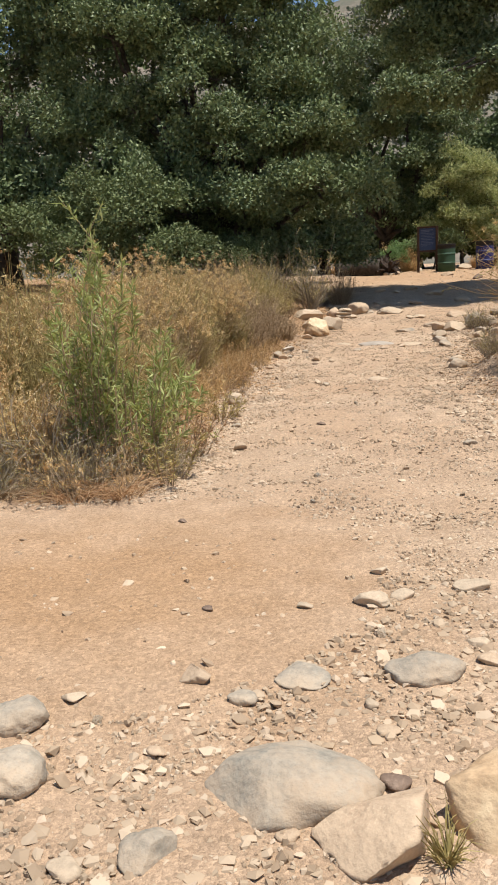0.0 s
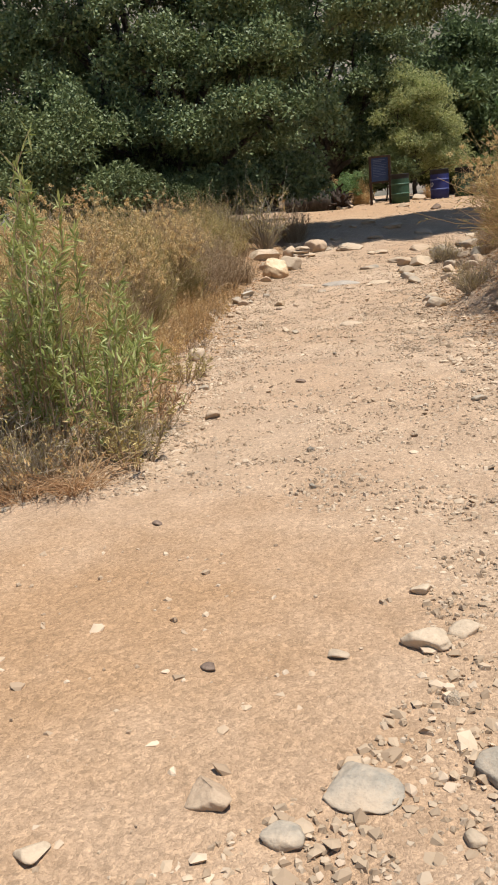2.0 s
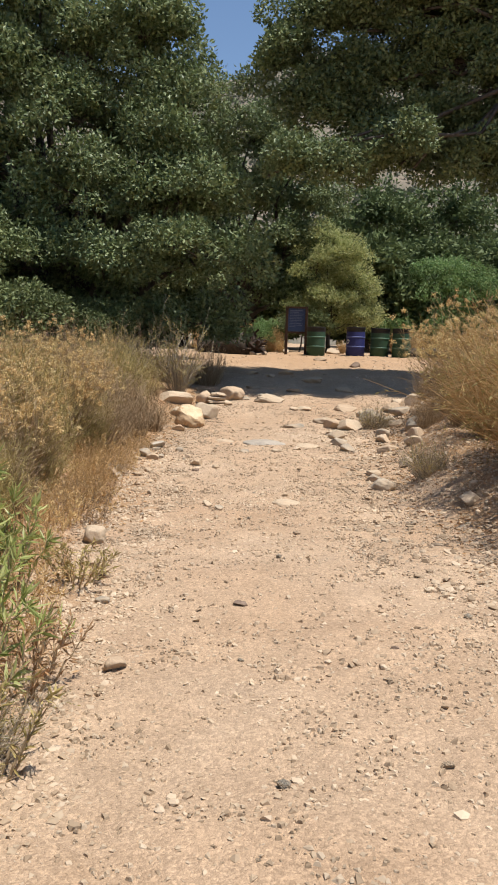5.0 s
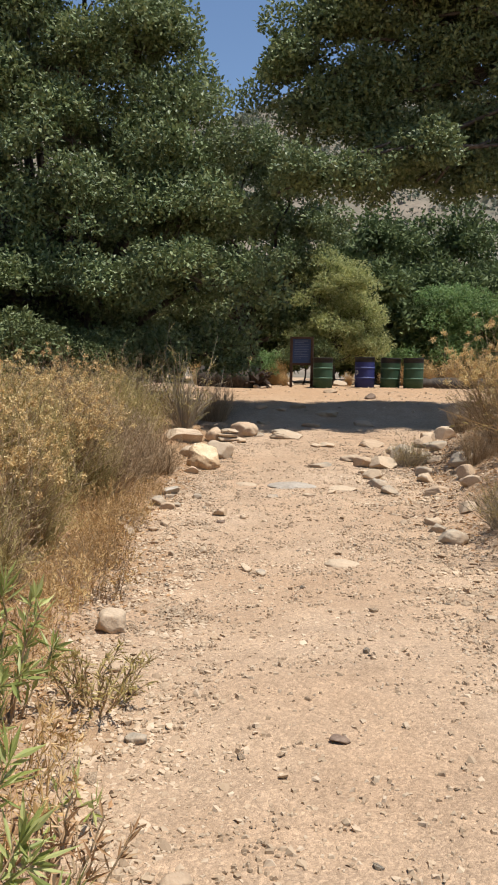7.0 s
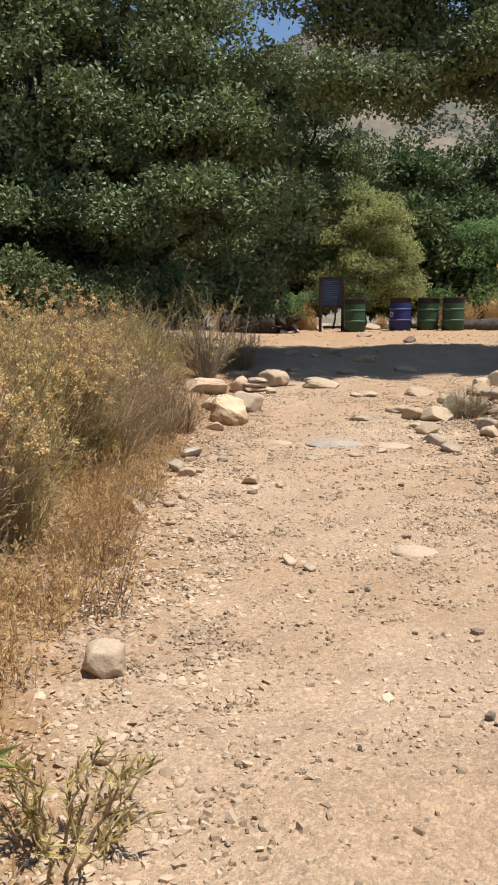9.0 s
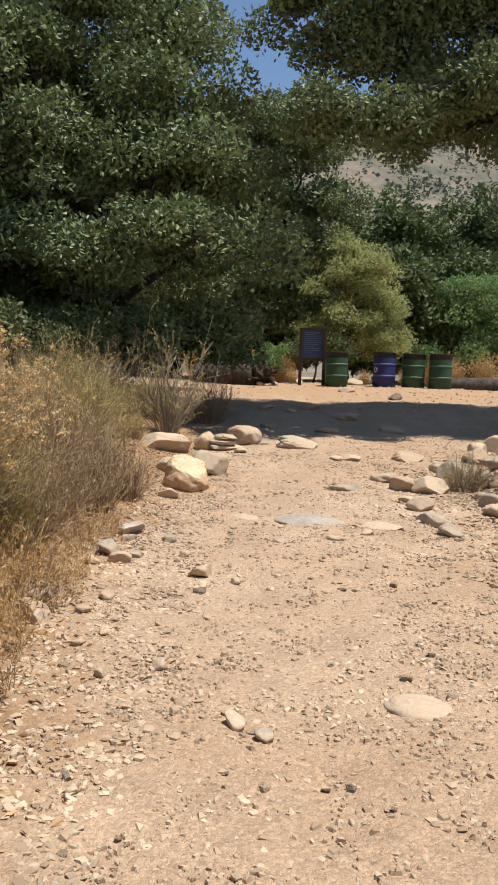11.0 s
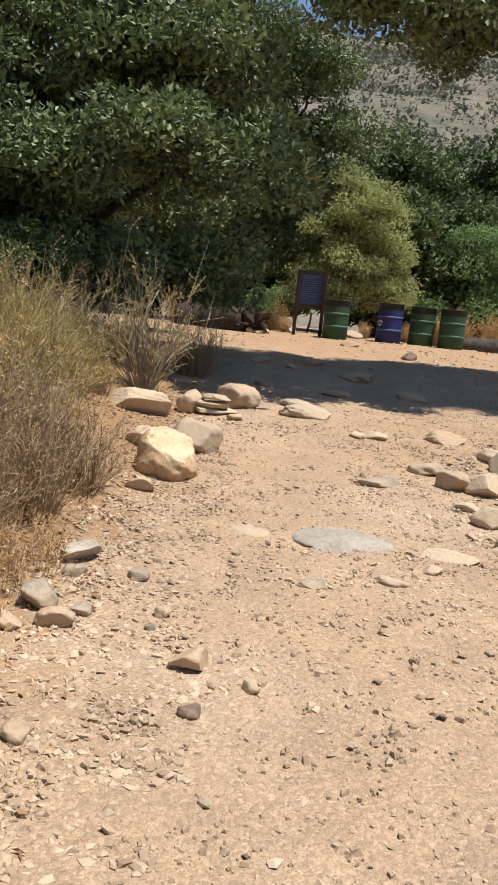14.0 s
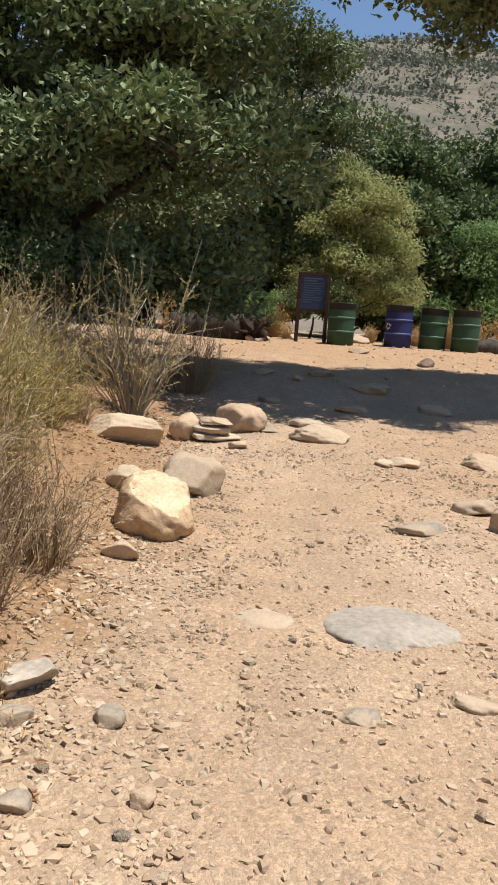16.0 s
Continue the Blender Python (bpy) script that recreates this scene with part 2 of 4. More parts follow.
def ground_z(x, y):
    """Height of the ground: a track that climbs gently to a raised clearing, with a low bank on either side."""
    x, y = np.asarray(x, float), np.asarray(y, float)
    z = np.interp(y, [-30, 0, 10, 12.5, 14.4, 17.4, 19.5, 21.2, 22.6, 24, 29, 34, 60, 2000], [-.1, 0, 0, .06, .13, .34, .46, .56, .90, 1.03, 1.22, 1.26, 1.6, 1.6])
    wob = .25 * vnoise(x, y, 1.1, 3)
    z = z + .26 * smooth((left_edge(y) + wob - x - .1) / 1.6) * smooth((y - 5) / 3) * smooth((24 - y) / 3)
    z = z + .42 * smooth((x - right_edge(y) + wob) / 1.1) * smooth((y - 5.5) / 3) * smooth((21 - y) / 3)
    z = z + .05 * vnoise(x, y, 1.7, 1) + .018 * vnoise(x, y, .42, 2) + .35 * vnoise(x, y, 11, 5) * smooth((np.abs(x + 2) - 7) / 6)
    return z


# ---- mesh helpers ----
def mesh_np(name, verts, quads, material, smooth_shade=False):
    """A mesh from arrays of vertices and of quads (or triangles)."""
    verts, quads = np.asarray(verts, np.float32), np.asarray(quads, np.int32)
    n, k = quads.shape
    me = bpy.data.meshes.new(name)
    me.vertices.add(len(verts))
    me.vertices.foreach_set("co", verts.ravel())
    me.loops.add(n * k)
    me.loops.foreach_set("vertex_index", quads.ravel())
    me.polygons.add(n)
    me.polygons.foreach_set("loop_start", np.arange(0, n * k, k, dtype=np.int32))
    me.polygons.foreach_set("use_smooth", np.full(n, smooth_shade))
    me.update(calc_edges=True)
    me.materials.append(material)
    return me


def child(name, me, parent, label=""):
    ob = new(name, me)
    ob.parent = parent
    return tagged(ob, label) if label else ob


def part(name, bm, material, parent, label="", smooth_shade=False):
    me = bpy.data.meshes.new(name)
    bm.to_mesh(me)
    bm.free()
    for p in me.polygons:
        p.use_smooth = smooth_shade
    me.materials.append(material)
    return child(name, me, parent, label)


def join_np(pieces):
    vs, fs, base = [], [], 0
    for v, f in pieces:
        vs.append(v)
        fs.append(f + base)
        base += len(v)
    return np.concatenate(vs), np.concatenate(fs)


def unit(a):
    return a / np.maximum(np.linalg.norm(a, axis=-1, keepdims=True), 1e-9)


def leaves(rng, pos, length, width, lean=None, lean_amount=0.0, droop=0.0, flat=0.0):
    """Folded diamond leaves at pos; length and width are arrays or numbers."""
    n = len(pos)
    d = rng.normal(size=(n, 3))
    if lean is not None:
        d = d * (1 - lean_amount) + lean * lean_amount * 1.7
    d[:, 2] -= droop
    d = unit(d)
    s = unit(np.cross(d, rng.normal(size=(n, 3)) * (1 - flat) + np.array([0, 0, 1.6]) * flat))
    nrm = np.cross(d, s)
    ln = (np.ones(n) * length * rng.uniform(0.65, 1.3, n))[:, None]
    w = (np.ones(n) * width * rng.uniform(0.7, 1.25, n))[:, None] / 2
    v = np.stack([pos, pos + d * ln * 0.45 + s * w + nrm * w * 0.35, pos + d * ln, pos + d * ln * 0.45 - s * w + nrm * w * 0.35], 1)
    return v.reshape(-1, 3), np.arange(4 * n).reshape(n, 4)


def tubes(lines, radii, sides=3):
    """Tapered tubes along polylines: lines (N, K, 3), radii (N, K)."""
    n, k, _ = lines.shape
    t = unit(np.gradient(lines, axis=1))
    ref = np.where(np.abs(t[..., 2:3]) > 0.8, np.array([1.0, 0, 0]), np.array([0, 0, 1.0]))
    a = unit(np.cross(t, ref))
    b = np.cross(t, a)
    ang = np.arange(sides) * 2 * math.pi / sides
    ring = a[:, :, None] * np.cos(ang)[:, None] + b[:, :, None] * np.sin(ang)[:, None]
    v = (lines[:, :, None] + ring * radii[:, :, None, None]).reshape(-1, 3)
    i, j, s = np.meshgrid(np.arange(n), np.arange(k - 1), np.arange(sides), indexing="ij")
    p = (i * k + j) * sides
    f = np.stack([p + s, p + (s + 1) % sides, p + sides + (s + 1) % sides, p + sides + s], -1).reshape(-1, 4)
    return v, f


def bent_lines(rng, base, tip, k=5, sag=0.0, wob=0.05):
    """Polylines from base to tip, bowed upwards (sag < 0: hanging) and a little crooked."""
    n = len(base)
    u = np.linspace(0, 1, k)[None, :, None]
    ln = np.linalg.norm(tip - base, axis=1)[:, None, None]
    p = base[:, None] * (1 - u) + tip[:, None] * u
    p[..., 2:3] += sag * ln * 4 * u * (1 - u)
    p += rng.normal(size=(n, k, 3)) * wob * ln * u
    return p


def z_at(x, y):
    return float(ground_z(x, y))


# ---- ground ----
def axis(parts):
    return np.unique(np.round(np.concatenate([np.arange(a, b, s) for a, b, s in parts]), 4))


gx = axis([(-900, -60, 60), (-60, -12, 2), (-12, -5, 0.25), (-5, 1.5, 0.05), (1.5, 9, 0.25), (9, 60, 2), (60, 901, 60)])
gy = axis([(-900, -40, 60), (-40, -1, 1.5), (-1, 20, 0.05), (20, 30, 0.1), (30, 60, 1), (60, 2000, 60)])
GX, GY = np.meshgrid(gx, gy)
near = smooth((6 - np.abs(GX + 2)) / 2) * smooth((30 - GY) / 3)
GZ = ground_z(GX, GY) + near * (0.007 * vnoise(GX, GY, 0.13, 7) + 0.005 * vnoise(GX, GY, 0.07, 8))
nx, ny = len(gx), len(gy)
idx = (np.arange(ny - 1)[:, None] * nx + np.arange(nx - 1)[None]).ravel()
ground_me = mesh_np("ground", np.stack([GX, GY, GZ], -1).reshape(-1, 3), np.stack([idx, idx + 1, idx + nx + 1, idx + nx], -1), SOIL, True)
off = np.maximum(left_edge(GY) - 0.15 - GX + 0.33, (GX - right_edge(GY) - 0.1)) + 0.3 * vnoise(GX, GY, 0.5, 9) + 0.2 * vnoise(GX, GY, 0.15, 10)
litter = smooth(off / 0.6) * smooth((GY - 4.2) / 0.6 + 0.3 * vnoise(GX, GY, 0.4, 11))
layer = ground_me.color_attributes.new("litter", "FLOAT_COLOR", "POINT")
layer.data.foreach_set("color", np.repeat(litter.ravel()[:, None], 4, 1).astype(np.float32).ravel())
ground = tagged(new("ground", ground_me), "dry sandy trail ground with gravel and leaf litter", "ground", kind="structure")

# distant chaparral hillside
hx, hy = np.arange(-260, 421, 7.0), np.arange(90, 520, 7.0)
HX, HY = np.meshgrid(hx, hy)


def hill_z(x, y):
    rise = smooth((y - 85 + 0.12 * x) / 330) * (124 + 0.05 * x)
    return rise + 1 + 9 * vnoise(x, y, 60, 21) * smooth((y - 90) / 80) + 4 * vnoise(x, y, 24, 22) * smooth((y - 90) / 60)


idx = (np.arange(len(hy) - 1)[:, None] * len(hx) + np.arange(len(hx) - 1)[None]).ravel()
HILL = rough_mat("chaparral_slope", (0.075, 0.082, 0.055), (0.24, 0.19, 0.14), 0.06, world_space=True, bumps=0.3, dist=1.0)
hill = tagged(new("backdrop_hillside", mesh_np("backdrop_hillside", np.stack([HX, HY, hill_z(HX, HY)], -1).reshape(-1, 3),
              np.stack([idx, idx + 1, idx + len(hx) + 1, idx + len(hx)], -1), HILL, True)), "hazy brown hillside dotted with chaparral", "hillside", kind="structure")
rng = np.random.default_rng(5)
bx, by = rng.uniform(-50, 210, 17000), rng.uniform(170, 450, 17000)
keep = 0.5 * vnoise(bx, by, 30, 23) + rng.uniform(-0.6, 0.6, len(bx)) > -0.15
bx, by = bx[keep], by[keep]
br = rng.uniform(0.6, 2.0, len(bx)) * rng.choice([1.0, 1.0, 1.8], len(bx))
k = 9
pos = np.stack([bx, by, hill_z(bx, by)], -1)[:, None] + unit(rng.normal(size=(len(bx), k, 3))) * br[:, None, None] * np.array([1, 1, 0.6])
v, f = leaves(rng, pos.reshape(-1, 3), np.repeat(br, k) * 0.6, np.repeat(br, k) * 0.55)
HILL_LEAF = leaf_mat("hill_scrub", (0.10, 0.115, 0.08), (0.14, 0.15, 0.105), (0.19, 0.19, 0.135), 0.8, 0.1, 0.2)
tagged(new("hillside_scrub", mesh_np("hillside_scrub", v, f, HILL_LEAF)), "grey-green scrub covering the distant hillside", "scrub", kind="stuff")


# ---- rocks ----
_ico = {}


def ico(level):
    if level not in _ico:
        bm = bmesh.new()
        bmesh.ops.create_icosphere(bm, subdivisions=level, radius=1)
        _ico[level] = (np.array([v.co for v in bm.verts]), np.array([[v.index for v in fc.verts] for fc in bm.faces]))
        bm.free()
    v, f = _ico[level]
    return v.copy(), f


def rock_mesh(name, size, seed, material, cuts=5, level=4, lump=0.12):
    """A stone: a lumpy ball, planed by random fractures (cuts), with fine pitting."""
    rng = np.random.default_rng(seed)
    v, f = ico(level)
    for s, a in ((1.3, lump), (3.1, lump * 0.45), (8, lump * 0.16)):
        o = rng.uniform(0, 50)
        v *= 1 + a * (vnoise(v[:, 0] + o + v[:, 2] * 0.7, v[:, 1] - o + v[:, 2] * 0.6, 1 / s, 31) + vnoise(v[:, 2] + o, v[:, 0] - o, 1 / s, 32))[:, None]
    for _ in range(cuts):
        n = unit(rng.normal(size=3))
        d = rng.uniform(0.42, 0.75) if cuts > 3 else rng.uniform(0.65, 0.85)
        v -= np.maximum(0, v @ n - d)[:, None] * n * 0.97
    v *= 1 + 0.02 * (vnoise(v[:, 0] * 9 + seed, v[:, 1] * 9 + v[:, 2] * 7, 1, 33) + vnoise(v[:, 2] * 16, v[:, 0] * 16 - v[:, 1] * 9, 1, 34))[:, None]
    v *= np.array(size) / 2
    return mesh_np(name, v, f, material, True)


def rock(x, y, w, material=None, depth=0.75, height=0.55, turn=None, sink=0.3, cuts=5, name="rock", label="", lump=0.12, lift=0.0, broken=None):
    """A stone w metres across on the ground at x, y."""
    seed = int(abs(x * 977 + y * 7919) * 10) % 100000
    rng = np.random.default_rng(seed)
    material = material or (TAN_STONE, PALE_STONE, PALE_STONE, GREY_STONE)[seed % 4]
    words = {TAN_STONE: "tan", PALE_STONE: "pale", GREY_STONE: "grey", DARK_STONE: "dark brown", BLUE_STONE: "blue-grey", GOLD_STONE: "ochre"}[material]
    depth, height = depth * 1.15, height * 1.12
    size = (w, w * depth, w * height)
    ob = new(name, rock_mesh(name, size, seed, material, cuts, 5 if w > 0.45 else 4 if w > 0.13 else 3, lump))
    if broken:
        # a flat cut across one side, coloured paler to paint in its sunlit look
        n, me = Vector(broken).normalized(), ob.data
        cut = w * 0.27
        for v in me.vertices:
            v.co -= n * max(0.0, v.co.dot(n) - cut - 0.012 * math.sin(v.co.x * 31) * math.cos(v.co.y * 27))
        me.materials.append(SUNLIT_STONE)
        me.update()
        for p in me.polygons:
            if p.normal.dot(n) > 0.93 and p.center.dot(n) > cut - 0.02:
                p.material_index = 1
    ob.matrix_world = pose(x, y, z_at(x, y) + size[2] * (0.5 - min(0.85, sink + 0.08)) + lift, 0, 0, rng.uniform(-25, 25) if turn is None else turn)
    label = label or "%s weathered %s half sunk in the gravel" % (words, "boulder" if w > 0.35 else "stone")
    return tagged(ob, label, "rock", "stones of the trail")


# stones at the start of the track
rock(-0.54, 1.99, 0.45, GREY_STONE, 0.62, 0.40, 14, 0.34, 1, label="large rounded grey granite stone sunk in gravel")
rock(-0.27, 1.86, 0.33, TAN_STONE, 0.9, 0.55, 20, 0.22, 8, label="blocky tan sandstone rock on the trail")
rock(-0.01, 2.0, 0.36, GOLD_STONE, 0.9, 0.72, -20, 0.24, 8, label="ochre sandstone boulder beside a grass tuft")
rock(-0.99, 2.52, 0.16, TAN_STONE, 0.6, 0.4)
rock(-0.64, 2.58, 0.21, GREY_STONE, 0.6, 0.32)
rock(-0.24, 2.72, 0.25, GREY_STONE, 0.65, 0.36, cuts=2)
rock(-0.10, 3.53, 0.17, PALE_STONE, 0.5, 0.35)
rock(-1.45, 2.10, 0.18, GREY_STONE, 0.8, 0.6, cuts=1)
rock(-1.31, 1.86, 0.21, GREY_STONE, 0.8, 0.6, cuts=1)
rock(-0.81, 1.66, 0.15, GREY_STONE, 0.9, 0.6)
for x, y, w in ((-0.31, 2.3, .085), (-0.5, 3.29, .15), (-0.96, 2.08, .08), (-1.34, 2.28, .095), (-0.5, 1.82, .07), (-0.76, 3.19, .08), (-1.0, 1.58, .1),
                (-0.52, 3.68, .09), (-0.07, 2.98, .1), (-0.02, 2.85, .11), (-0.38, 2.46, .07), (-0.8, 2.42, .1), (-0.21, 6.5, .12), (-0.38, 3.36, .12)):
    rock(x, y, w, None, 0.7, 0.42)
for x, y, w in ((-0.26, 2.07, .1), (-1.15, 3.08, .06), (-1.75, 4.36, .055), (-1.56, 7.48, .065), (-0.73, 6.8, .05), (-1.57, 7.47, .09), (-2.62, 12.19, .11)):
    rock(x, y, w, DARK_STONE, 0.7, 0.4, sink=0.2)
# along the brushy edge
rock(-2.84, 8.86, 0.20, PALE_STONE, 0.85, 0.8, sink=0.15, cuts=3, label="pale rounded stone at the trail edge")
rock(-2.06, 6.48, 0.13, TAN_STONE, 0.7, 0.6, sink=0.15)
rock(-1.49, 10.70, 0.32, PALE_STONE, 0.75, 0.24, sink=0.62, cuts=1, label="flat pale stone worn flush with the trail")
for x, y, w in ((-2.11, 5.5, .06), (-2.65, 8.15, .1), (-2.5, 7.85, .1), (-2.37, 7.4, .09), (-3.5, 11.8, .22), (-3.72, 10.7, .15), (-3.44, 11.5, .23), (-2.86, 10.81, .085),
                (-2.22, 10.42, .12), (-2.1, 10.35, .085), (-2.68, 9.86, .06), (-2.62, 10.95, .09), (-3.17, 11.62, .1), (-3.06, 11.14, .08), (-3.36, 11.41, .14)):
    rock(x, y, w, None, 0.75, 0.6, sink=0.2)
for x, y, w in ((-3.38, 12.95, .21), (-3.44, 12.7, .14), (-3.27, 12.78, .16), (-3.2, 12.9, .12), (-3.05, 13.37, .12), (-2.44, 12.41, .085), (-3.11, 11.88, .11),
                (-2.86, 12.97, .1), (-2.67, 12.54, .17), (-2.98, 11.32, .08)):
    rock(x, y, w, None, 0.75, 0.6, sink=0.2)
rock(-3.38, 13.55, 0.19, BLUE_STONE, 0.8, 0.75, sink=0.15, label="dark grey stone among dry leaves")
rock(-3.33, 13.32, 0.13, GREY_STONE, 0.8, 0.6, sink=0.2)
# rocks edging the upper track
rock(-3.27, 15.45, 0.48, GOLD_STONE, 0.85, 0.8, 0, 0.16, 3, "boulder", "golden boulder with a flat upper facet coloured pale as if sunlit", 0.08, broken=(0.4, -0.35, 0.85))
rock(-3.20, 16.48, 0.44, PALE_STONE, 1.0, 0.66, 30, 0.2, 2, "boulder", "rounded grey-white boulder at the trail edge")
rock(-3.60, 16.20, 0.24, PALE_STONE, 1.0, 0.7, 10, 0.2, 2, label="small pale stone beside the boulders")
rock(-3.97, 17.85, 1.0, PALE_STONE, 0.35, 0.24, 4, 0.15, 6, "boulder", "long pale slab of rock below a dry shrub")
rock(-3.50, 18.35, 0.30, TAN_STONE, 0.9, 0.85, 0, 0.12, 4, "boulder", "blocky tan stone in the trail edging")
for dz, x, w in ((0.0, -3.24, 0.42), (0.075, -3.27, 0.38), (0.15, -3.22, 0.31)):
    rock(x, 18.3, w, PALE_STONE, 0.7, 0.26, 8 - 90 * dz, 0.1, 5, "flat_stone", "flat tan stone in a low stack", lift=dz)
rock(-3.06, 18.85, 0.44, TAN_STONE, 1.1, 0.66, 40, 0.15, 2, "boulder", "rounded tan boulder at the lip of the rise")
rock(-2.28, 18.45, 0.52, PALE_STONE, 0.7, 0.38, 0, 0.25, 3, "boulder", "low pale rock at the foot of the rise")
rock(-2.98, 17.9, 0.24, TAN_STONE, 0.7, 0.4, 0, 0.2)
rock(-3.36, 14.93, 0.19, TAN_STONE, 0.8, 0.6, sink=0.2)
rock(-2.06, 14.44, 0.66, BLUE_STONE, 0.78, 0.24, 12, 0.68, 1, "flat_rock", "flat blue-grey rock worn smooth in the trail", 0.08)
rock(-2.61, 14.36, 0.28, PALE_STONE, 0.9, 0.3, sink=0.66, cuts=1)
rock(-1.42, 14.35, 0.38, PALE_STONE, 0.6, 0.25, sink=0.4)
rock(-1.69, 15.99, 0.40, GREY_STONE, 0.6, 0.28, sink=0.35)
rock(-1.26, 16.61, 0.36, PALE_STONE, 0.8, 0.42, sink=0.35)
rock(-1.10, 16.21, 0.36, TAN_STONE, 1.0, 0.55, sink=0.3)
rock(-0.85, 18.01, 0.46, TAN_STONE, 0.7, 0.38, sink=0.3)
for x, y, w in ((-1.79, 13.73, .18), (-1.56, 14.04, .18), (-1.63, 17.71, .32), (-1.8, 17.64, .2), (-2.22, 13.56, .17), (-2.4, 19.23, .38), (-2.76, 18.78, .3), (-1.07, 15.53, .24)):
    rock(x, y, w, None, 0.7, 0.35, sink=0.35)
# stones piled against the far bank
for x, y, w in ((-0.83, 16.10, .42), (-0.44, 16.96, .4), (-0.11, 16.30, .3), (-0.98, 14.55, .28), (-0.86, 14.23, .22), (-0.32, 15.07, .26), (-1.0, 15.15, .3), (-0.34, 15.76, .14),
                (0.45, 19.14, .45), (-0.18, 16.64, .33), (-0.3, 15.40, .3), (0.04, 17.08, .36), (-0.5, 17.33, .34), (-0.6, 12.34, .2), (-0.55, 11.45, .3), (-0.2, 12.78, .22), (-0.6, 11.84, .2), (0.1, 18.76, .4),
                (0.18, 10.52, .24), (-0.05, 13.42, .24), (-0.35, 14.00, .3), (0.1, 14.50, .3), (0.2, 15.48, .36), (0.0, 17.96, .4)):
    rock(x, y, w, None, 0.8, 0.6, sink=0.25)
# stones in the shaded dip and on the clearing
for x, y, w in ((-1.5, 25.8, .4), (-2.6, 22.0, .28), (-2.2, 22.3, .35), (-1.6, 21.8, .5), (-0.9, 21.0, .45), (-3.0, 22.2, .3), (-1.9, 20.4, .4), (-2.9, 20.9, .35)):
    rock(x, y, w, TAN_STONE, 0.7, 0.35, sink=0.3)
rock(-0.59, 23.9, 0.28, DARK_STONE, 0.8, 0.6, sink=0.2)
for x, y, w, m in ((-3.62, 28.3, .24, PALE_STONE), (-3.42, 28.25, .2, PALE_STONE), (-3.3, 28.7, .3, TAN_STONE), (-1.2, 30.6, .5, PALE_STONE), (-0.5, 30.4, .45, PALE_STONE), (-2.7, 30.3, .3, PALE_STONE)):
    rock(x, y, w, m, 0.8, 0.6, sink=0.25)


# ---- plants ----
def tree(name, x, y, lobes, leaf, n_leaves, leaf_len, label, trunk_r=0.3, clumps=26, clump_r=0.55, seed=1, fill=0.45, leaf_w=0.6, limb=0.34, fork=0.0):
    """A tree or large bush: trunk, limbs to every lobe, and a ragged crown of leaves in clumps.
    lobes: (dx, dy, z above base, rx, ry, rz)."""
    rng = np.random.default_rng(seed)
    z0 = z_at(x, y)
    ob = tagged(new(name), label, "bush" if "bush" in name or "shrub" in name else "tree")
    ob.location = (x, y, z0)
    cl, rad = [], []
    for lx, ly, lz, rx, ry, rz in lobes:
        rx, ry, rz = rx * 0.97, ry * 0.97, rz * 0.95
        m = max(6, int(clumps * (rx * ry * rz) ** 0.5))
        d = unit(rng.normal(size=(m, 3)))
        d[:, 2] = np.where(d[:, 2] < -0.4, -0.7 * d[:, 2], d[:, 2])
        r = np.where(rng.random(m) < fill, rng.uniform(0.25, 0.8, m), rng.uniform(0.8, 1.06, m))[:, None]
        cl.append(np.array([lx, ly, lz]) + d * r * np.array([rx, ry, rz]))
        rad.append(clump_r * rng.uniform(0.55, 1.35, m))
    cl, rad = np.concatenate(cl), np.concatenate(rad)
    ok = cl[:, 2] > 0.1
    cl, rad = cl[ok], rad[ok]
    p = rad ** 2 / np.sum(rad ** 2)
    w = rng.choice(len(cl), n_leaves, p=p)
    d = unit(rng.normal(size=(n_leaves, 3)))
    r = rng.random(n_leaves) ** 0.3
    r *= np.where(rng.random(n_leaves) < 0.06, rng.uniform(1, 1.45, n_leaves), 1)
    pos = cl[w] + d * (r * rad[w])[:, None] * np.array([1, 1, 0.7])
    pos[:, 2] += 0.25 * rad[w] * (1 - (r * np.hypot(d[:, 0], d[:, 1])) ** 2)
    v, f = leaves(rng, pos, leaf_len, leaf_len * leaf_w, d * np.array([1, 1, 0.4]), 0.3, 0.0, 0.35)
    child("crown", mesh_np("crown", v, f, leaf), ob)
    lob = np.array(lobes, float)
    top = lob[np.argmax(lob[:, 2])][:3]
    mid = lob[:, :3].mean(0) * np.array([0.5, 0.5, 0])
    hub = np.array([mid[0], mid[1], max(0.5, fork, lob[:, 2].min() * 0.7)])
    stem = bent_lines(rng, np.array([[0, 0, -0.2]]), hub[None], 6, 0, 0.03)
    child("trunk", mesh_np("trunk", *tubes(stem, np.linspace(trunk_r * 1.2, trunk_r * 0.8, 6)[None], 9), BARK, True), ob)
    tips = lob[:, :3]
    lim = bent_lines(rng, np.repeat(hub[None], len(tips), 0), tips, 7, 0.05, 0.05)
    for one in lim:
        child("limb", mesh_np("limb", *tubes(one[None], np.linspace(trunk_r * limb, trunk_r * 0.05, 7)[None], 6), BARK, True), ob)
    near_lobe = np.argmin(((cl[:, None] - tips[None]) ** 2).sum(-1), 1)
    tw = bent_lines(rng, tips[near_lobe], cl, 5, 0.03, 0.06)
    tagged(child("branchwork", mesh_np("branchwork", *tubes(tw, np.repeat(np.linspace(0.012, 0.004, 5)[None], len(tw), 0), 4), BARK), ob), kind="stuff")
    return ob


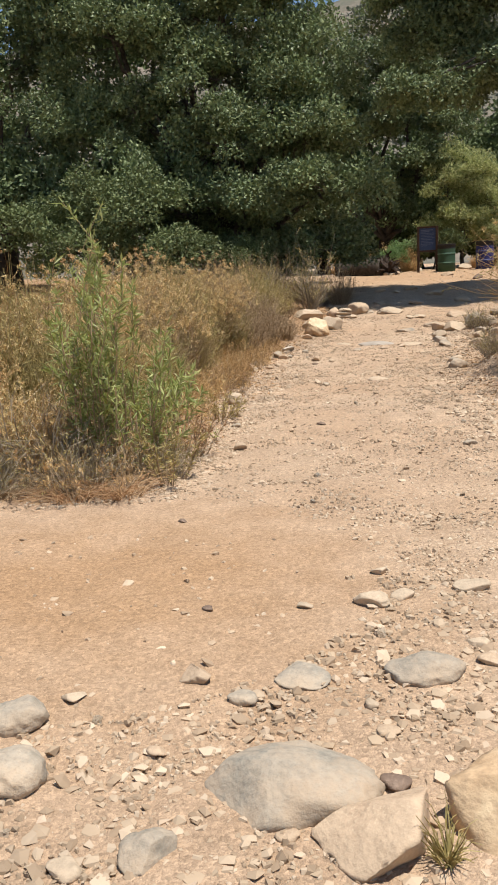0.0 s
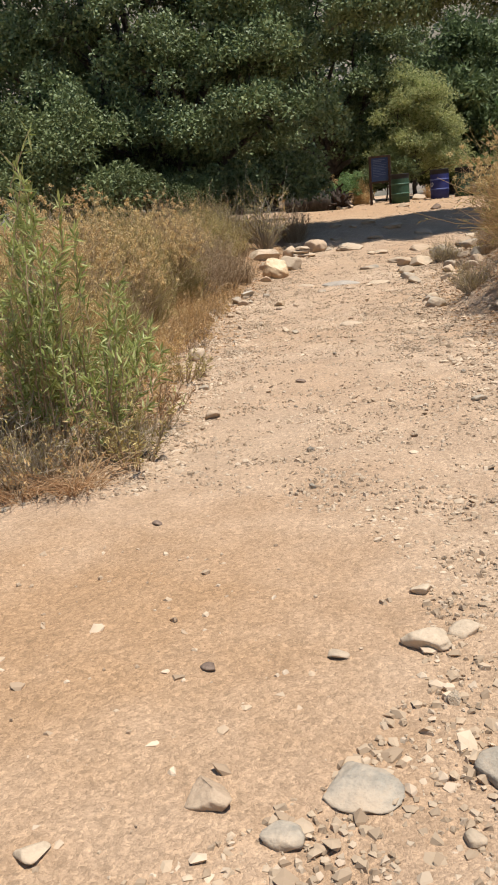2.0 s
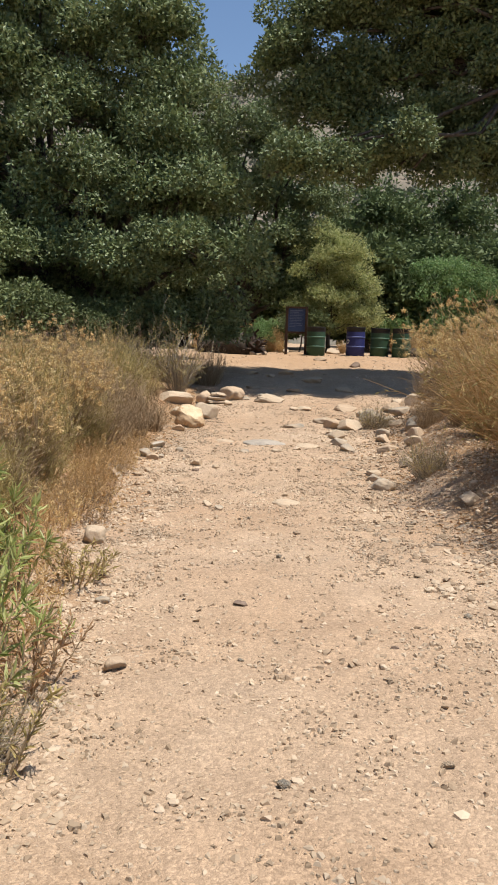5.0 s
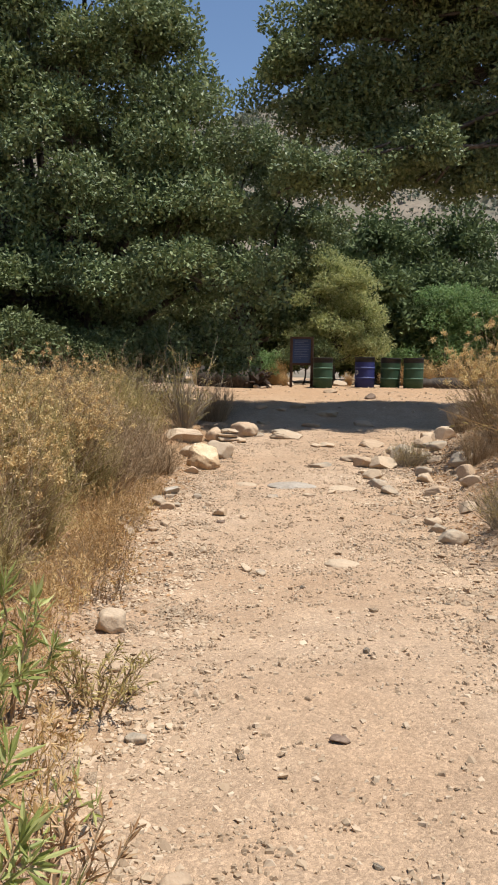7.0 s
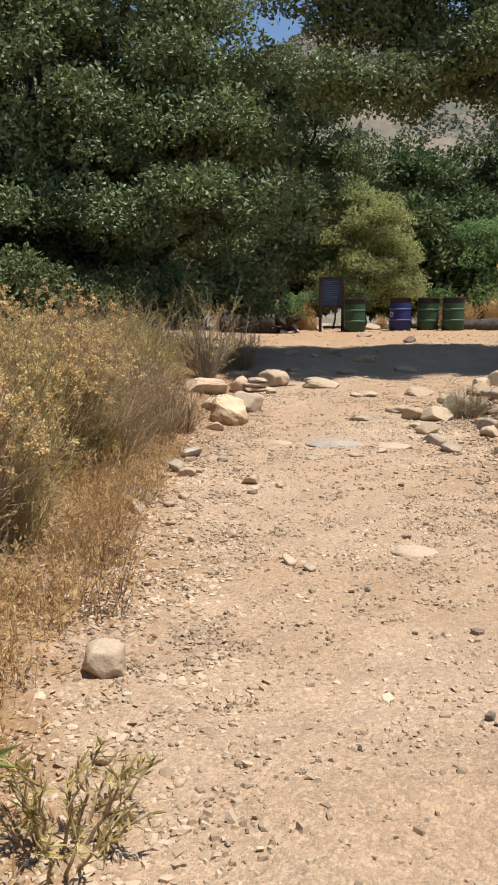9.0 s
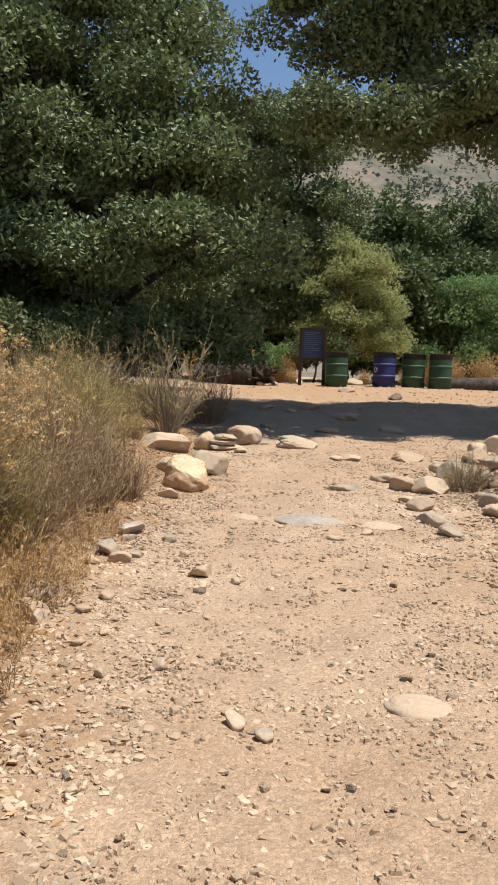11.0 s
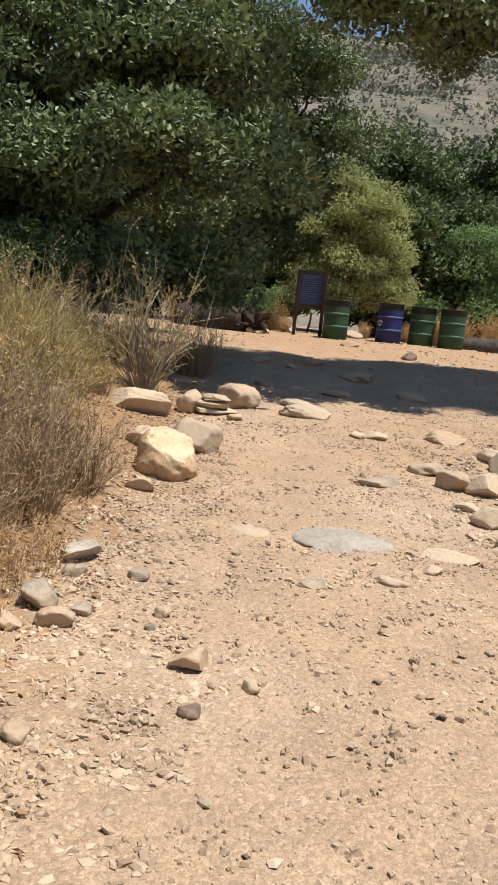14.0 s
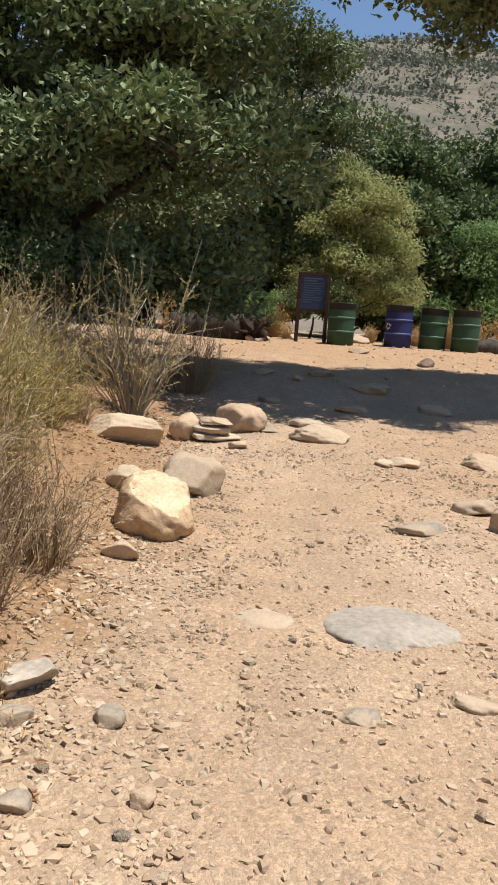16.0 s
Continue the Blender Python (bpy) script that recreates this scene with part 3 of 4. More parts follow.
# big oak beside the clearing
tree("oak_tree", -7.5, 24.5,
     [(3.35, -3.00, 0.90, 1.15, 1.1, 0.8), (3.45, -3.90, 2.25, 1.4, 1.1, 0.9), (2.90, -3.60, 3.40, 1.2, 1, 0.8), (2.75, -3.00, 3.65, 1.25, 1.2, 0.95), (2.50, -2.60, 5.00, 1.3, 1.3, 1), (2.65, -2.40, 6.05, 1.2, 1.2, 0.9), (1.75, -2.20, 7.30, 1.35, 1.3, 1),
      (0.60, -2.00, 8.70, 1.6, 1.5, 1.1), (1.30, -2.30, 0.60, 1.2, 1, 0.9), (1.40, -3.90, 2.00, 1.25, 1, 0.85), (0.90, -3.60, 3.50, 1.4, 1.1, 1), (0.60, -3.20, 5.20, 1.4, 1.2, 1), (0.10, -2.70, 6.80, 1.5, 1.3, 1.1),
      (-1.10, -2.20, 8.40, 1.7, 1.5, 1.3), (-0.80, -2.00, 1.00, 1.4, 1.1, 1.1), (-1.00, -3.70, 2.80, 1.4, 1.1, 1), (-1.50, -3.50, 4.60, 1.6, 1.2, 1.1), (-2.10, -2.90, 6.40, 1.7, 1.4, 1.2), (-3.10, -2.90, 2.00, 1.6, 1.3, 1.4),
      (-3.70, -2.70, 4.40, 1.7, 1.4, 1.4), (-3.50, -2.10, 8.20, 2, 1.6, 1.5), (-0.50, 0.00, 10.40, 2.4, 2, 1.7), (-3.50, 0.00, 10.80, 2.6, 2.2, 1.8), (0.90, 0.00, 2.60, 2.2, 1.4, 2.4), (-2.00, 0.00, 3.00, 2.4, 1.5, 2.6),
      (-0.10, -0.20, 6.60, 2.4, 1.6, 2.2)],
     OAK_LEAF, 230000, 0.112, "large dense dark green live oak beside the clearing", 0.5, 15, 0.5, 11, 0.25, 0.55)
# more oaks closing the view behind it
tree("oak_tree", -15.5, 24.5, [(2, -3, 2.2, 3.2, 2, 2.2), (2, -2, 6, 3.4, 2.2, 2.6), (-2, -2, 4, 3, 2.5, 3.2), (0, 0, 9.5, 3.8, 3, 2.6), (3.5, 0, 9, 3, 2.5, 2.6)],
     OAK_LEAF, 45000, 0.165, "dark green live oak at the edge of the brush", 0.5, 10, 0.8, 12)
tree("oak_tree", -13.5, 32, [(0, 0, 4, 4, 3, 3.2), (2.5, 0, 8, 3.2, 3, 3), (-2.5, 0, 9, 3.6, 3, 3.2), (0, 0, 12.5, 3.6, 3, 2.6), (3.0, 0, 2.4, 3, 2.5, 1.8), (5.5, 0.5, 5.2, 2.2, 2, 2.0)],
     FAR_LEAF, 42000, 0.18, "tall dark oak rising behind the nearer oak", 0.5, 9, 0.9, 13)
# oak overhanging the clearing, its trunk beyond the bank
tree("oak_tree", 7.6, 22.2,
     [(-8.15, -0.50, 4.60, 0.9, 0.8, 0.75), (-9.10, -0.70, 5.70, 1, 0.8, 0.75), (-10.20, -0.70, 6.60, 0.9, 0.8, 0.8), (-7.10, -0.50, 4.90, 1, 0.9, 0.8), (-5.80, -0.70, 4.60, 1.1, 0.9, 0.9), (-4.50, -0.50, 4.40, 1.2, 1, 1),
      (-8.20, -0.80, 6.20, 1.3, 0.9, 1), (-6.60, -0.70, 6.40, 1.5, 1, 1.1), (-4.80, -0.70, 6.20, 1.6, 1.1, 1.2), (-7.80, -1.40, 7.80, 1.5, 1, 1), (-6.00, -1.40, 8.20, 1.6, 1.1, 1.1),
      (-4.00, -1.10, 8.00, 1.8, 1.2, 1.2), (-8.85, -2.40, 4.15, 0.5, 0.5, 0.3), (-9.70, -2.60, 4.15, 0.4, 0.4, 0.22), (-7.50, -2.10, 4.60, 0.8, 0.6, 0.45), (-9.50, -0.70, 7.60, 0.9, 0.8, 0.8), (-8.40, -0.50, 7.40, 1, 0.8, 0.9), (-7.00, -0.50, 7.70, 1.1, 0.9, 0.9), (-5.60, -0.50, 7.70, 1.2, 0.9, 1),
      # the first two lobes are unseen, added on top to shade the branches below
      (-7.10, -1.90, 9.00, 1.5, 0.9, 0.9), (-5.10, -1.90, 9.00, 1.5, 0.9, 0.9), (-8.00, -0.70, 5.30, 1, 0.8, 0.6), (-6.50, -0.60, 5.40, 1.1, 0.8, 0.6), (-5.10, -0.60, 5.40, 1.1, 0.8, 0.6), (-2.10, -0.70, 5.50, 1.9, 1.6, 1.6), (0.40, 0.00, 7.10, 2.4, 2, 1.8)],
     OAK_LEAF, 230000, 0.10, "live oak branches hanging over the clearing", 0.5, 30, 0.38, 14, 0.5, limb=0.12, fork=6.5)
# oak standing behind the fallen log
tree("oak_tree", -4.4, 35.0, [(0.0, -1.0, 7.5, 1.8, 1.5, 1.3), (1.5, -1.0, 6.6, 1.4, 1.3, 1.2), (2.2, -1.0, 5.2, 1.1, 1.2, 1.0), (1.6, -1.2, 3.6, 1.4, 1.2, 1.1), (-0.6, -1.2, 5.2, 1.8, 1.4, 1.4), (-0.8, -1.2, 2.8, 2.0, 1.4, 1.4), (1.2, -1.0, 1.8, 1.5, 1.2, 1.0), (-2.4, -0.8, 6.6, 1.9, 1.5, 1.6), (-3.0, -0.8, 3.4, 2.0, 1.5, 1.8)],
     OAK_LEAF, 60000, 0.14, "green live oak standing behind the fallen log", 0.4, 14, 0.55, 24, 0.25, 0.55)
# bushes at the back of the clearing
tree("willow_bush", -1.4, 32.8, [(0, 0, 1.4, 1.6, 1.2, 1.2), (-0.5, 0, 3.0, 1.0, 0.9, 1.1), (0.7, 0, 2.3, 1.0, 0.9, 1.0), (-1.0, -0.3, 1.2, 0.8, 0.8, 0.8), (1.2, 0, 1.1, 0.7, 0.8, 0.8), (-0.3, 0, 3.9, 0.5, 0.5, 0.5), (0.4, 0, 3.3, 0.8, 0.8, 0.8)],
     YELLOW_LEAF, 34000, 0.10, "yellow-green willowy bush behind the notice board", 0.08, 34, 0.36, 15, leaf_w=0.4)
tree("green_bush", 2.6, 36.5, [(0, 0, 1.4, 1.7, 1.2, 1.3), (0.5, 0, 2.9, 1.3, 1.0, 1.0), (-1.2, 0, 0.8, 0.9, 0.9, 0.8), (1.6, 0, 2.2, 1.2, 1, 1.1)],
     FRESH_LEAF, 20000, 0.12, "fresh green bush at the back of the clearing", 0.08, 26, 0.42, 16, leaf_w=0.45)
tree("laurel_bush", -9.6, 19.4, [(0, 0, 1.2, 1.9, 1.5, 1.1), (1.1, 0, 2.1, 1.3, 1.1, 0.9), (-1.3, 0, 2.0, 1.4, 1.1, 0.9), (0, 0, 2.5, 1.1, 1, 0.7), (2.0, -0.4, 1.1, 1.0, 1.0, 0.8)],
     LAUREL_LEAF, 30000, 0.10, "broad blue-green laurel bush under the oaks", 0.08, 28, 0.4, 17)
tree("laurel_bush", -13.5, 17.5, [(0, 0, 1.3, 2.0, 1.5, 1.2), (1.1, 0, 2.4, 1.4, 1.1, 0.9), (-1.3, 0, 2.2, 1.4, 1.1, 0.9)],
     LAUREL_LEAF, 18000, 0.12, "broad blue-green laurel bush under the oaks", 0.08, 28, 0.45, 18)
tree("round_bush", -6.3, 19.9, [(0, 0, 0.8, 0.95, 0.9, 0.75), (-0.5, 0, 1.2, 0.6, 0.6, 0.5), (0.5, 0.1, 1.1, 0.6, 0.6, 0.5)],
     LAUREL_LEAF, 14000, 0.06, "small round green bush in front of the oak", 0.04, 40, 0.24, 19)
tree("green_bush", 4.2, 21, [(0, 0, 1.8, 1.4, 1.3, 1.5), (-0.6, -0.4, 2.7, 1.1, 1, 0.9), (0.8, 0, 3, 1.3, 1.2, 1.1), (-1.0, -0.6, 1.2, 0.9, 0.9, 0.9)],
     FRESH_LEAF, 20000, 0.10, "leafy green shrub behind the dry bank", 0.06, 28, 0.4, 20, leaf_w=0.45)
tree("low_bush", -3.9, 31.0, [(0, 0, 0.5, 0.7, 0.6, 0.5), (0.4, 0, 0.7, 0.4, 0.4, 0.4)], FRESH_LEAF, 5000, 0.06, "low bright green bush behind the fallen log", 0.03, 40, 0.22, 21)
tree("low_bush", -2.4, 32.0, [(0, 0, 0.6, 0.9, 0.6, 0.6), (0.6, 0, 0.9, 0.5, 0.5, 0.5)], LAUREL_LEAF, 7000, 0.07, "grey-green bush behind the notice board", 0.03, 40, 0.25, 22)
for i, (x, y, s, h) in enumerate(((-7.5, 37, 2.6, 4.5), (-3.6, 38.5, 2.4, 4.0), (0.0, 37.5, 2.4, 4.2), (3.2, 39.5, 2.6, 4.4), (6.5, 38, 2.6, 4.6), (-5.5, 40, 4.0, 8.0), (0.5, 43, 3.4, 7.6), (4.5, 45, 3.6, 8.2), (9, 42, 3.6, 7.4), (13.5, 44, 3.8, 8.0), (-11, 44, 4.5, 12.0), (2.2, 52, 4.0, 8.2), (8, 55, 4.2, 8.0), (-17, 38, 4.5, 13.0), (-23, 32, 4.5, 13.0), (-22, 24, 4, 10))):
    tree("oak_tree", x, y, [(0, 0, h * 0.18, s * 1.05, s * 0.7, h * 0.2), (-s * 0.4, 0, h * 0.5, s * 0.7, s * 0.6, h * 0.24), (s * 0.45, 0, h * 0.45, s * 0.65, s * 0.6, h * 0.22), (0, 0, h * 0.78, s * 0.6, s * 0.6, h * 0.2)],
         FAR_LEAF, 15500, 0.26, "dark oak in the woods beyond the clearing", 0.35, 9, 0.8, 30 + i)


def wisp_shrub(name, h, r, n, stem, seed, lean=(0, 0), spread=0.5, leaf=None, n_leaf=0, leaf_len=0.03, head=None, n_head=0, stem_r=0.0025, base_r=0.18, sag=0.05, leaf_w=0.25, low=0.25, crook=0.075):
    """A shrub of many thin crooked stems fanning from a narrow base, with side twigs, fine leaves and seed heads."""
    rng = np.random.default_rng(seed)
    ob = new(name)
    a, q = rng.uniform(0, 2 * math.pi, n), np.sqrt(rng.random(n))
    base = np.stack([np.cos(a) * q * r * base_r, np.sin(a) * q * r * base_r, np.full(n, -0.05)], -1)
    hh = h * rng.uniform(0.55, 1.05, n) * (1 - spread * 0.45 * q ** 2)
    clump = 0.22 * r * rng.normal(size=(14, 2))[rng.integers(0, 14, n)]
    hh = hh * (1 + 0.35 * rng.normal(size=14)[rng.integers(0, 14, n)]).clip(0.55, 1.3)
    tip = np.stack([np.cos(a) * q * r * rng.uniform(0.7, 1.15, n) + lean[0] * hh + clump[:, 0], np.sin(a) * q * r * rng.uniform(0.7, 1.15, n) + lean[1] * hh + clump[:, 1], hh], -1)
    ln = bent_lines(rng, base, tip, 5, sag, crook)
    rad = stem_r * rng.uniform(0.7, 1.5, n)[:, None] * np.linspace(1.5, 0.35, 5)[None]
    pieces = [tubes(ln, rad)]
    m = n * 3
    i, u = rng.integers(0, n, m), rng.uniform(low, 0.95, m)
    k = np.minimum((u * 4).astype(int), 3)
    fr = (u * 4 - k)[:, None]
    p0 = ln[i, k] * (1 - fr) + ln[i, k + 1] * fr
    d = unit(unit(ln[i, k + 1] - ln[i, k]) * 1.3 + rng.normal(size=(m, 3)) * 0.75)
    p1 = p0 + d * (h * rng.uniform(0.07, 0.22, m))[:, None]
    side = np.stack([p0, p1], 1)
    pieces.append(tubes(side, stem_r * 0.6 * np.ones((m, 1)) * np.array([[1, 0.3]])))
    child("brushwood", mesh_np("brushwood", *join_np(pieces), stem), ob)
    if n_leaf:
        j, u = rng.integers(0, m, n_leaf), rng.random(n_leaf)[:, None]
        pos = p0[j] * (1 - u) + p1[j] * u
        child("foliage", mesh_np("foliage", *leaves(rng, pos, leaf_len, leaf_len * leaf_w, d[j], 0.55), leaf), ob)
    if n_head:
        top = np.argsort(-p1[:, 2] - 0.25 * h * rng.random(m))[:max(8, int(m * 0.35))]
        c = p1[rng.choice(top, n_head // 10)]
        pos = (c[:, None] + rng.normal(size=(len(c), 10, 3)) * 0.014).reshape(-1, 3)
        tagged(child("seed_fluff", mesh_np("seed_fluff", *leaves(rng, pos, 0.02, 0.016), head), ob), kind="stuff")
    return ob


def plant(proto, x, y, scale, label, category="shrub", group="", first=[], turn=None, sz=1.0):
    """Set a copy of a prototype at x, y; the prototype itself serves as the first."""
    rng = np.random.default_rng(int(abs(x * 311 + y * 1733) * 100) % 99991)
    m = pose(x, y, z_at(x, y), 0, 0, rng.uniform(0, 360) if turn is None else turn) @ Matrix.Diagonal((scale, scale, scale * sz, 1))
    if proto not in first:
        first.append(proto)
        proto.matrix_basis = m
        ob = proto
    else:
        keep_scale = proto.scale.copy()
        proto.scale = (1, 1, 1)
        ob = copy_thing(proto, m)
        proto.scale = keep_scale
    return tagged(ob, label, category, group)


olive = [wisp_shrub("broom_shrub", 1.3, 0.6, 260, OLIVE_STEM, 41 + i, (0.03, 0), 0.4, OLIVE_STEM, 3200, 0.045, STRAW, 0, 0.0032, 0.4) for i in range(3)]
brown = [wisp_shrub("dry_shrub", 1.05, 0.65, 230, BROWN_STEM, 51 + i, (0, 0), 0.6, BROWN_STEM, 2600, 0.04, None, 0, 0.0032, 0.45) for i in range(3)]
straw = [wisp_shrub("straw_tuft", 1.1, 0.55, 300, STRAW, 61 + i, (0.02, 0), 0.5, STRAW, 2200, 0.05, SEED_HEAD, 2500, 0.0028, 0.4) for i in range(2)]
grey = [wisp_shrub("grey_shrub", 0.65, 0.6, 220, GREY_STEM, 71 + i, (0, 0), 0.7, OLIVE_STEM, 2600, 0.035, None, 0, 0.0035, 0.4) for i in range(2)]
sprig = [wisp_shrub("dry_sprig", 0.28, 0.34, 120, (BROWN_STEM, STRAW, STRAW)[i], 85 + i, (0.1, 0), 0.3, STRAW, 1200, 0.03, None, 0, 0.0013, 0.8, 0.08) for i in range(3)]
twiggy = wisp_shrub("twiggy_shrub", 1.3, 0.6, 95, GREY_STEM, 81, (0, 0), 0.4, OLIVE_STEM, 4000, 0.035, None, 0, 0.0045, 0.12, 0.03)
L_OLIVE, L_BROWN = "olive wispy broom-like shrub on the dry bank", "brown dried shrub with thin twigs"
L_STRAW, L_GREY = "golden straw-coloured dry tuft with seed heads", "low grey twiggy shrub with sparse leaves"
# brush beside the track
rng = np.random.default_rng(9)
for y in np.arange(5.1, 17.6, 0.42):
    e = float(left_edge(y))
    for dx in (0.45, 0.95, 1.5, 2.2, 3.1, 4.3):
        xx, yy = e - dx + rng.uniform(-0.25, 0.25), y + rng.uniform(-0.2, 0.2)
        k = rng.random()
        if dx == 0.45:
            if yy > 12.0 or k < 0.45:
                continue
            proto, lab = sprig[int(k * 30) % 3], "sparse dry sprig of stems at the trail edge"
            s, sz = rng.uniform(0.7, 1.4), 1.0
        elif dx > 3 and rng.random() < 0.45:
            continue
        elif yy > 15.6 and dx < 1.5:
            continue
        else:
            band = 0.35 * float(vnoise(xx, yy, 2.2, 41)) + k
            proto, lab = (olive[int(k * 30) % 3], L_OLIVE) if band < 0.33 else (brown[int(k * 30) % 3], L_BROWN) if band < 0.72 else (straw[int(k * 30) % 2], L_STRAW)
            s, sz = rng.uniform(0.8, 1.1) * (0.62 if dx < 1 else 0.85 if dx < 2 else 1.0), rng.uniform(0.85, 1.1) * (0.72 if yy > 13 else 0.9)
        plant(proto, xx, yy, s, lab, "shrub", "brush along the trail", sz=sz)
for i, (x, y, c) in enumerate(((-3.82, 13.95, .66), (-3.9, 13.3, .55), (-3.72, 14.6, .6), (-4.2, 14.3, .85), (-3.95, 12.6, .7), (-4.35, 13.6, .9))):
    plant(brown[i % 3], x, y, c, L_BROWN, "shrub", "brush along the trail")
for i, (x, y, c) in enumerate(((-3.6, 12.95, 1.1), (-3.5, 13.35, 1.0), (-3.45, 12.2, 1.2), (-3.55, 11.6, 1.4), (-3.4, 11.05, 1.2), (-3.75, 11.9, 1.6), (-3.3, 10.5, 1.3))):
    plant(sprig[i % 3], x - 0.1, y, c * 0.75, "sparse dry sprig of stems at the trail edge", "shrub", "brush along the trail")
plant(olive[0], -4.3, 15.3, 0.75, L_OLIVE, "shrub", "brush along the trail")
plant(olive[1], -4.75, 15.9, 0.8, L_OLIVE, "shrub", "brush along the trail")
plant(twiggy, -4.1, 18.75, 1.12, "bare twiggy grey-brown shrub above the rocks", "shrub")
plant(twiggy, -4.9, 18.3, 0.85, "bare twiggy grey-brown shrub above the rocks", "shrub")
for x, y, s in ((-3.9, 21.3, .8), (-4.6, 20.6, .9), (-5.3, 20.0, 1.0), (-6.0, 20.4, 1.0), (-5.6, 18.8, 1.0), (-6.6, 19.2, 1.1), (-4.9, 17.3, .7), (-4.4, 17.9, .35)):
    plant(brown[int(x * 10) % 3], x, y, s, L_BROWN, "shrub", "brush along the trail")
for x, y, s in ((-3.2, 5.3, 1.0), (-3.7, 4.95, .9), (-4.3, 5.1, 1.0), (-5.0, 5.3, 1.1), (-2.75, 5.05, .6), (-2.35, 5.5, .5), (-3.3, 4.7, .55), (-4.1, 4.6, .6)):
    plant(grey[int(x * 10) % 2], x, y, s, L_GREY, "shrub", "brush along the trail")
# bank on the other side
lean_grass = [wisp_shrub("leaning_broom", 1.0, 0.75, 340, STRAW, 91 + i, (-0.45, -0.15), 0.4, OLIVE_STEM, 3000, 0.045, None, 0, 0.0034, 0.2, 0.12) for i in range(2)]
for i, (x, y, s) in enumerate(((0.95, 10.9, 1.35), (1.25, 10.2, 1.3), (1.0, 9.2, 1.05), (1.1, 11.9, 1.3), (1.9, 11.0, 1.5), (1.9, 12.6, 1.4), (0.9, 13.2, 1.0), (1.7, 9.6, 1.3))):
    plant(lean_grass[i % 2], x, y, s * 0.9, "tan broom-like shrub leaning over the trail", "shrub", "shrubs on the bank", turn=-10 + 9 * (i % 4))
cream = wisp_shrub("flowering_shrub", 1.15, 0.65, 330, BROWN_STEM, 99, (0, 0), 0.5, OLIVE_STEM, 3000, 0.03, SEED_HEAD, 12000, 0.0026)
plant(cream, 0.75, 15.7, 1.2, "dry shrub topped with cream seed heads", "shrub")
plant(cream, 1.3, 14.7, 1.15, "dry shrub topped with cream seed heads", "shrub")
for i, (x, y, s) in enumerate(((0.3, 15.0, .5), (0.75, 14.2, .8), (1.7, 15.8, 1.3), (1.9, 14.4, 1.3), (2.6, 15.0, 1.5), (0.9, 16.6, .8), (2.2, 17.4, 1.3), (0.55, 17.6, .5))):
    plant(brown[i % 3], x, y, s, L_BROWN, "shrub", "shrubs on the bank")
for i, (x, y, s) in enumerate(((-4.0, 10.2, .85), (-4.7, 10.6, 1.0), (-4.2, 12.0, .9), (-5.0, 9.6, 1.0), (-4.6, 14.2, .85), (-5.8, 12.0, 1.1), (-4.3, 9.2, .9), (-4.9, 11.2, .95), (-5.3, 13.2, 1.05), (-4.4, 6.8, .85), (-5.2, 15.0, .95))):
    plant(cream, x, y, s, "golden dry shrub topped with pale seed heads", "shrub", "brush along the trail")
plant(grey[0], -0.42, 16.3, 0.62, "small spiky grey-green shrub between the rocks", "shrub")
plant(grey[1], -0.05, 11.6, 0.6, L_GREY, "shrub", "shrubs on the bank")
# dry grass at the back of the clearing
for i, (x, y, s) in enumerate(((-4.6, 31, .6), (-3.3, 31.6, .75), (-2.9, 30.8, .4), (1.0, 31.5, .6), (1.7, 32, .75), (2.6, 32.4, .8), (3.5, 33, .8), (0.3, 32, .4), (-5.6, 30.6, .7), (-0.9, 31.3, .35), (-4.0, 31.9, .8))):
    plant(straw[i % 2], x, y, s, L_STRAW, "shrub")


def leafy_weed(name, h, r, n, seed, label, x, y, leaf=WILLOW_LEAF, per=46, leaf_len=0.085, lean=(0, 0)):
    """A tall leafy weed: upright stalks set with narrow leaves, thickest towards the tips."""
    rng = np.random.default_rng(seed)
    ob = tagged(new(name), label, "plant")
    ob.location = (x, y, z_at(x, y))
    a, q = rng.uniform(0, 2 * math.pi, n), np.sqrt(rng.random(n))
    base = np.stack([np.cos(a) * q * r * 0.35, np.sin(a) * q * r * 0.35, np.full(n, -0.05)], -1)
    hh = h * rng.uniform(0.5, 1.0, n) * (1 - 0.35 * q)
    tip = np.stack([np.cos(a) * q * r + lean[0] * hh, np.sin(a) * q * r + lean[1] * hh, hh], -1)
    ln = bent_lines(rng, base, tip, 8, 0.02, 0.03)
    for one in ln:
        child("stalk", mesh_np("stalk", *tubes(one[None], np.linspace(0.007, 0.002, 8)[None], 5), BROWN_STEM), ob)
    m = n * per
    i, u = rng.integers(0, n, m), 1 - 0.75 * rng.random(m) ** 1.5
    k = np.minimum((u * 7).astype(int), 6)
    fr = (u * 7 - k)[:, None]
    p0 = ln[i, k] * (1 - fr) + ln[i, k + 1] * fr
    dd = unit(unit(ln[i, k + 1] - ln[i, k]) * 0.9 + rng.normal(size=(m, 3)) * 0.6)
    child("foliage", mesh_np("foliage", *leaves(rng, p0, leaf_len, leaf_len * 0.17, dd, 0.7, 0.1), leaf), ob)
    return ob


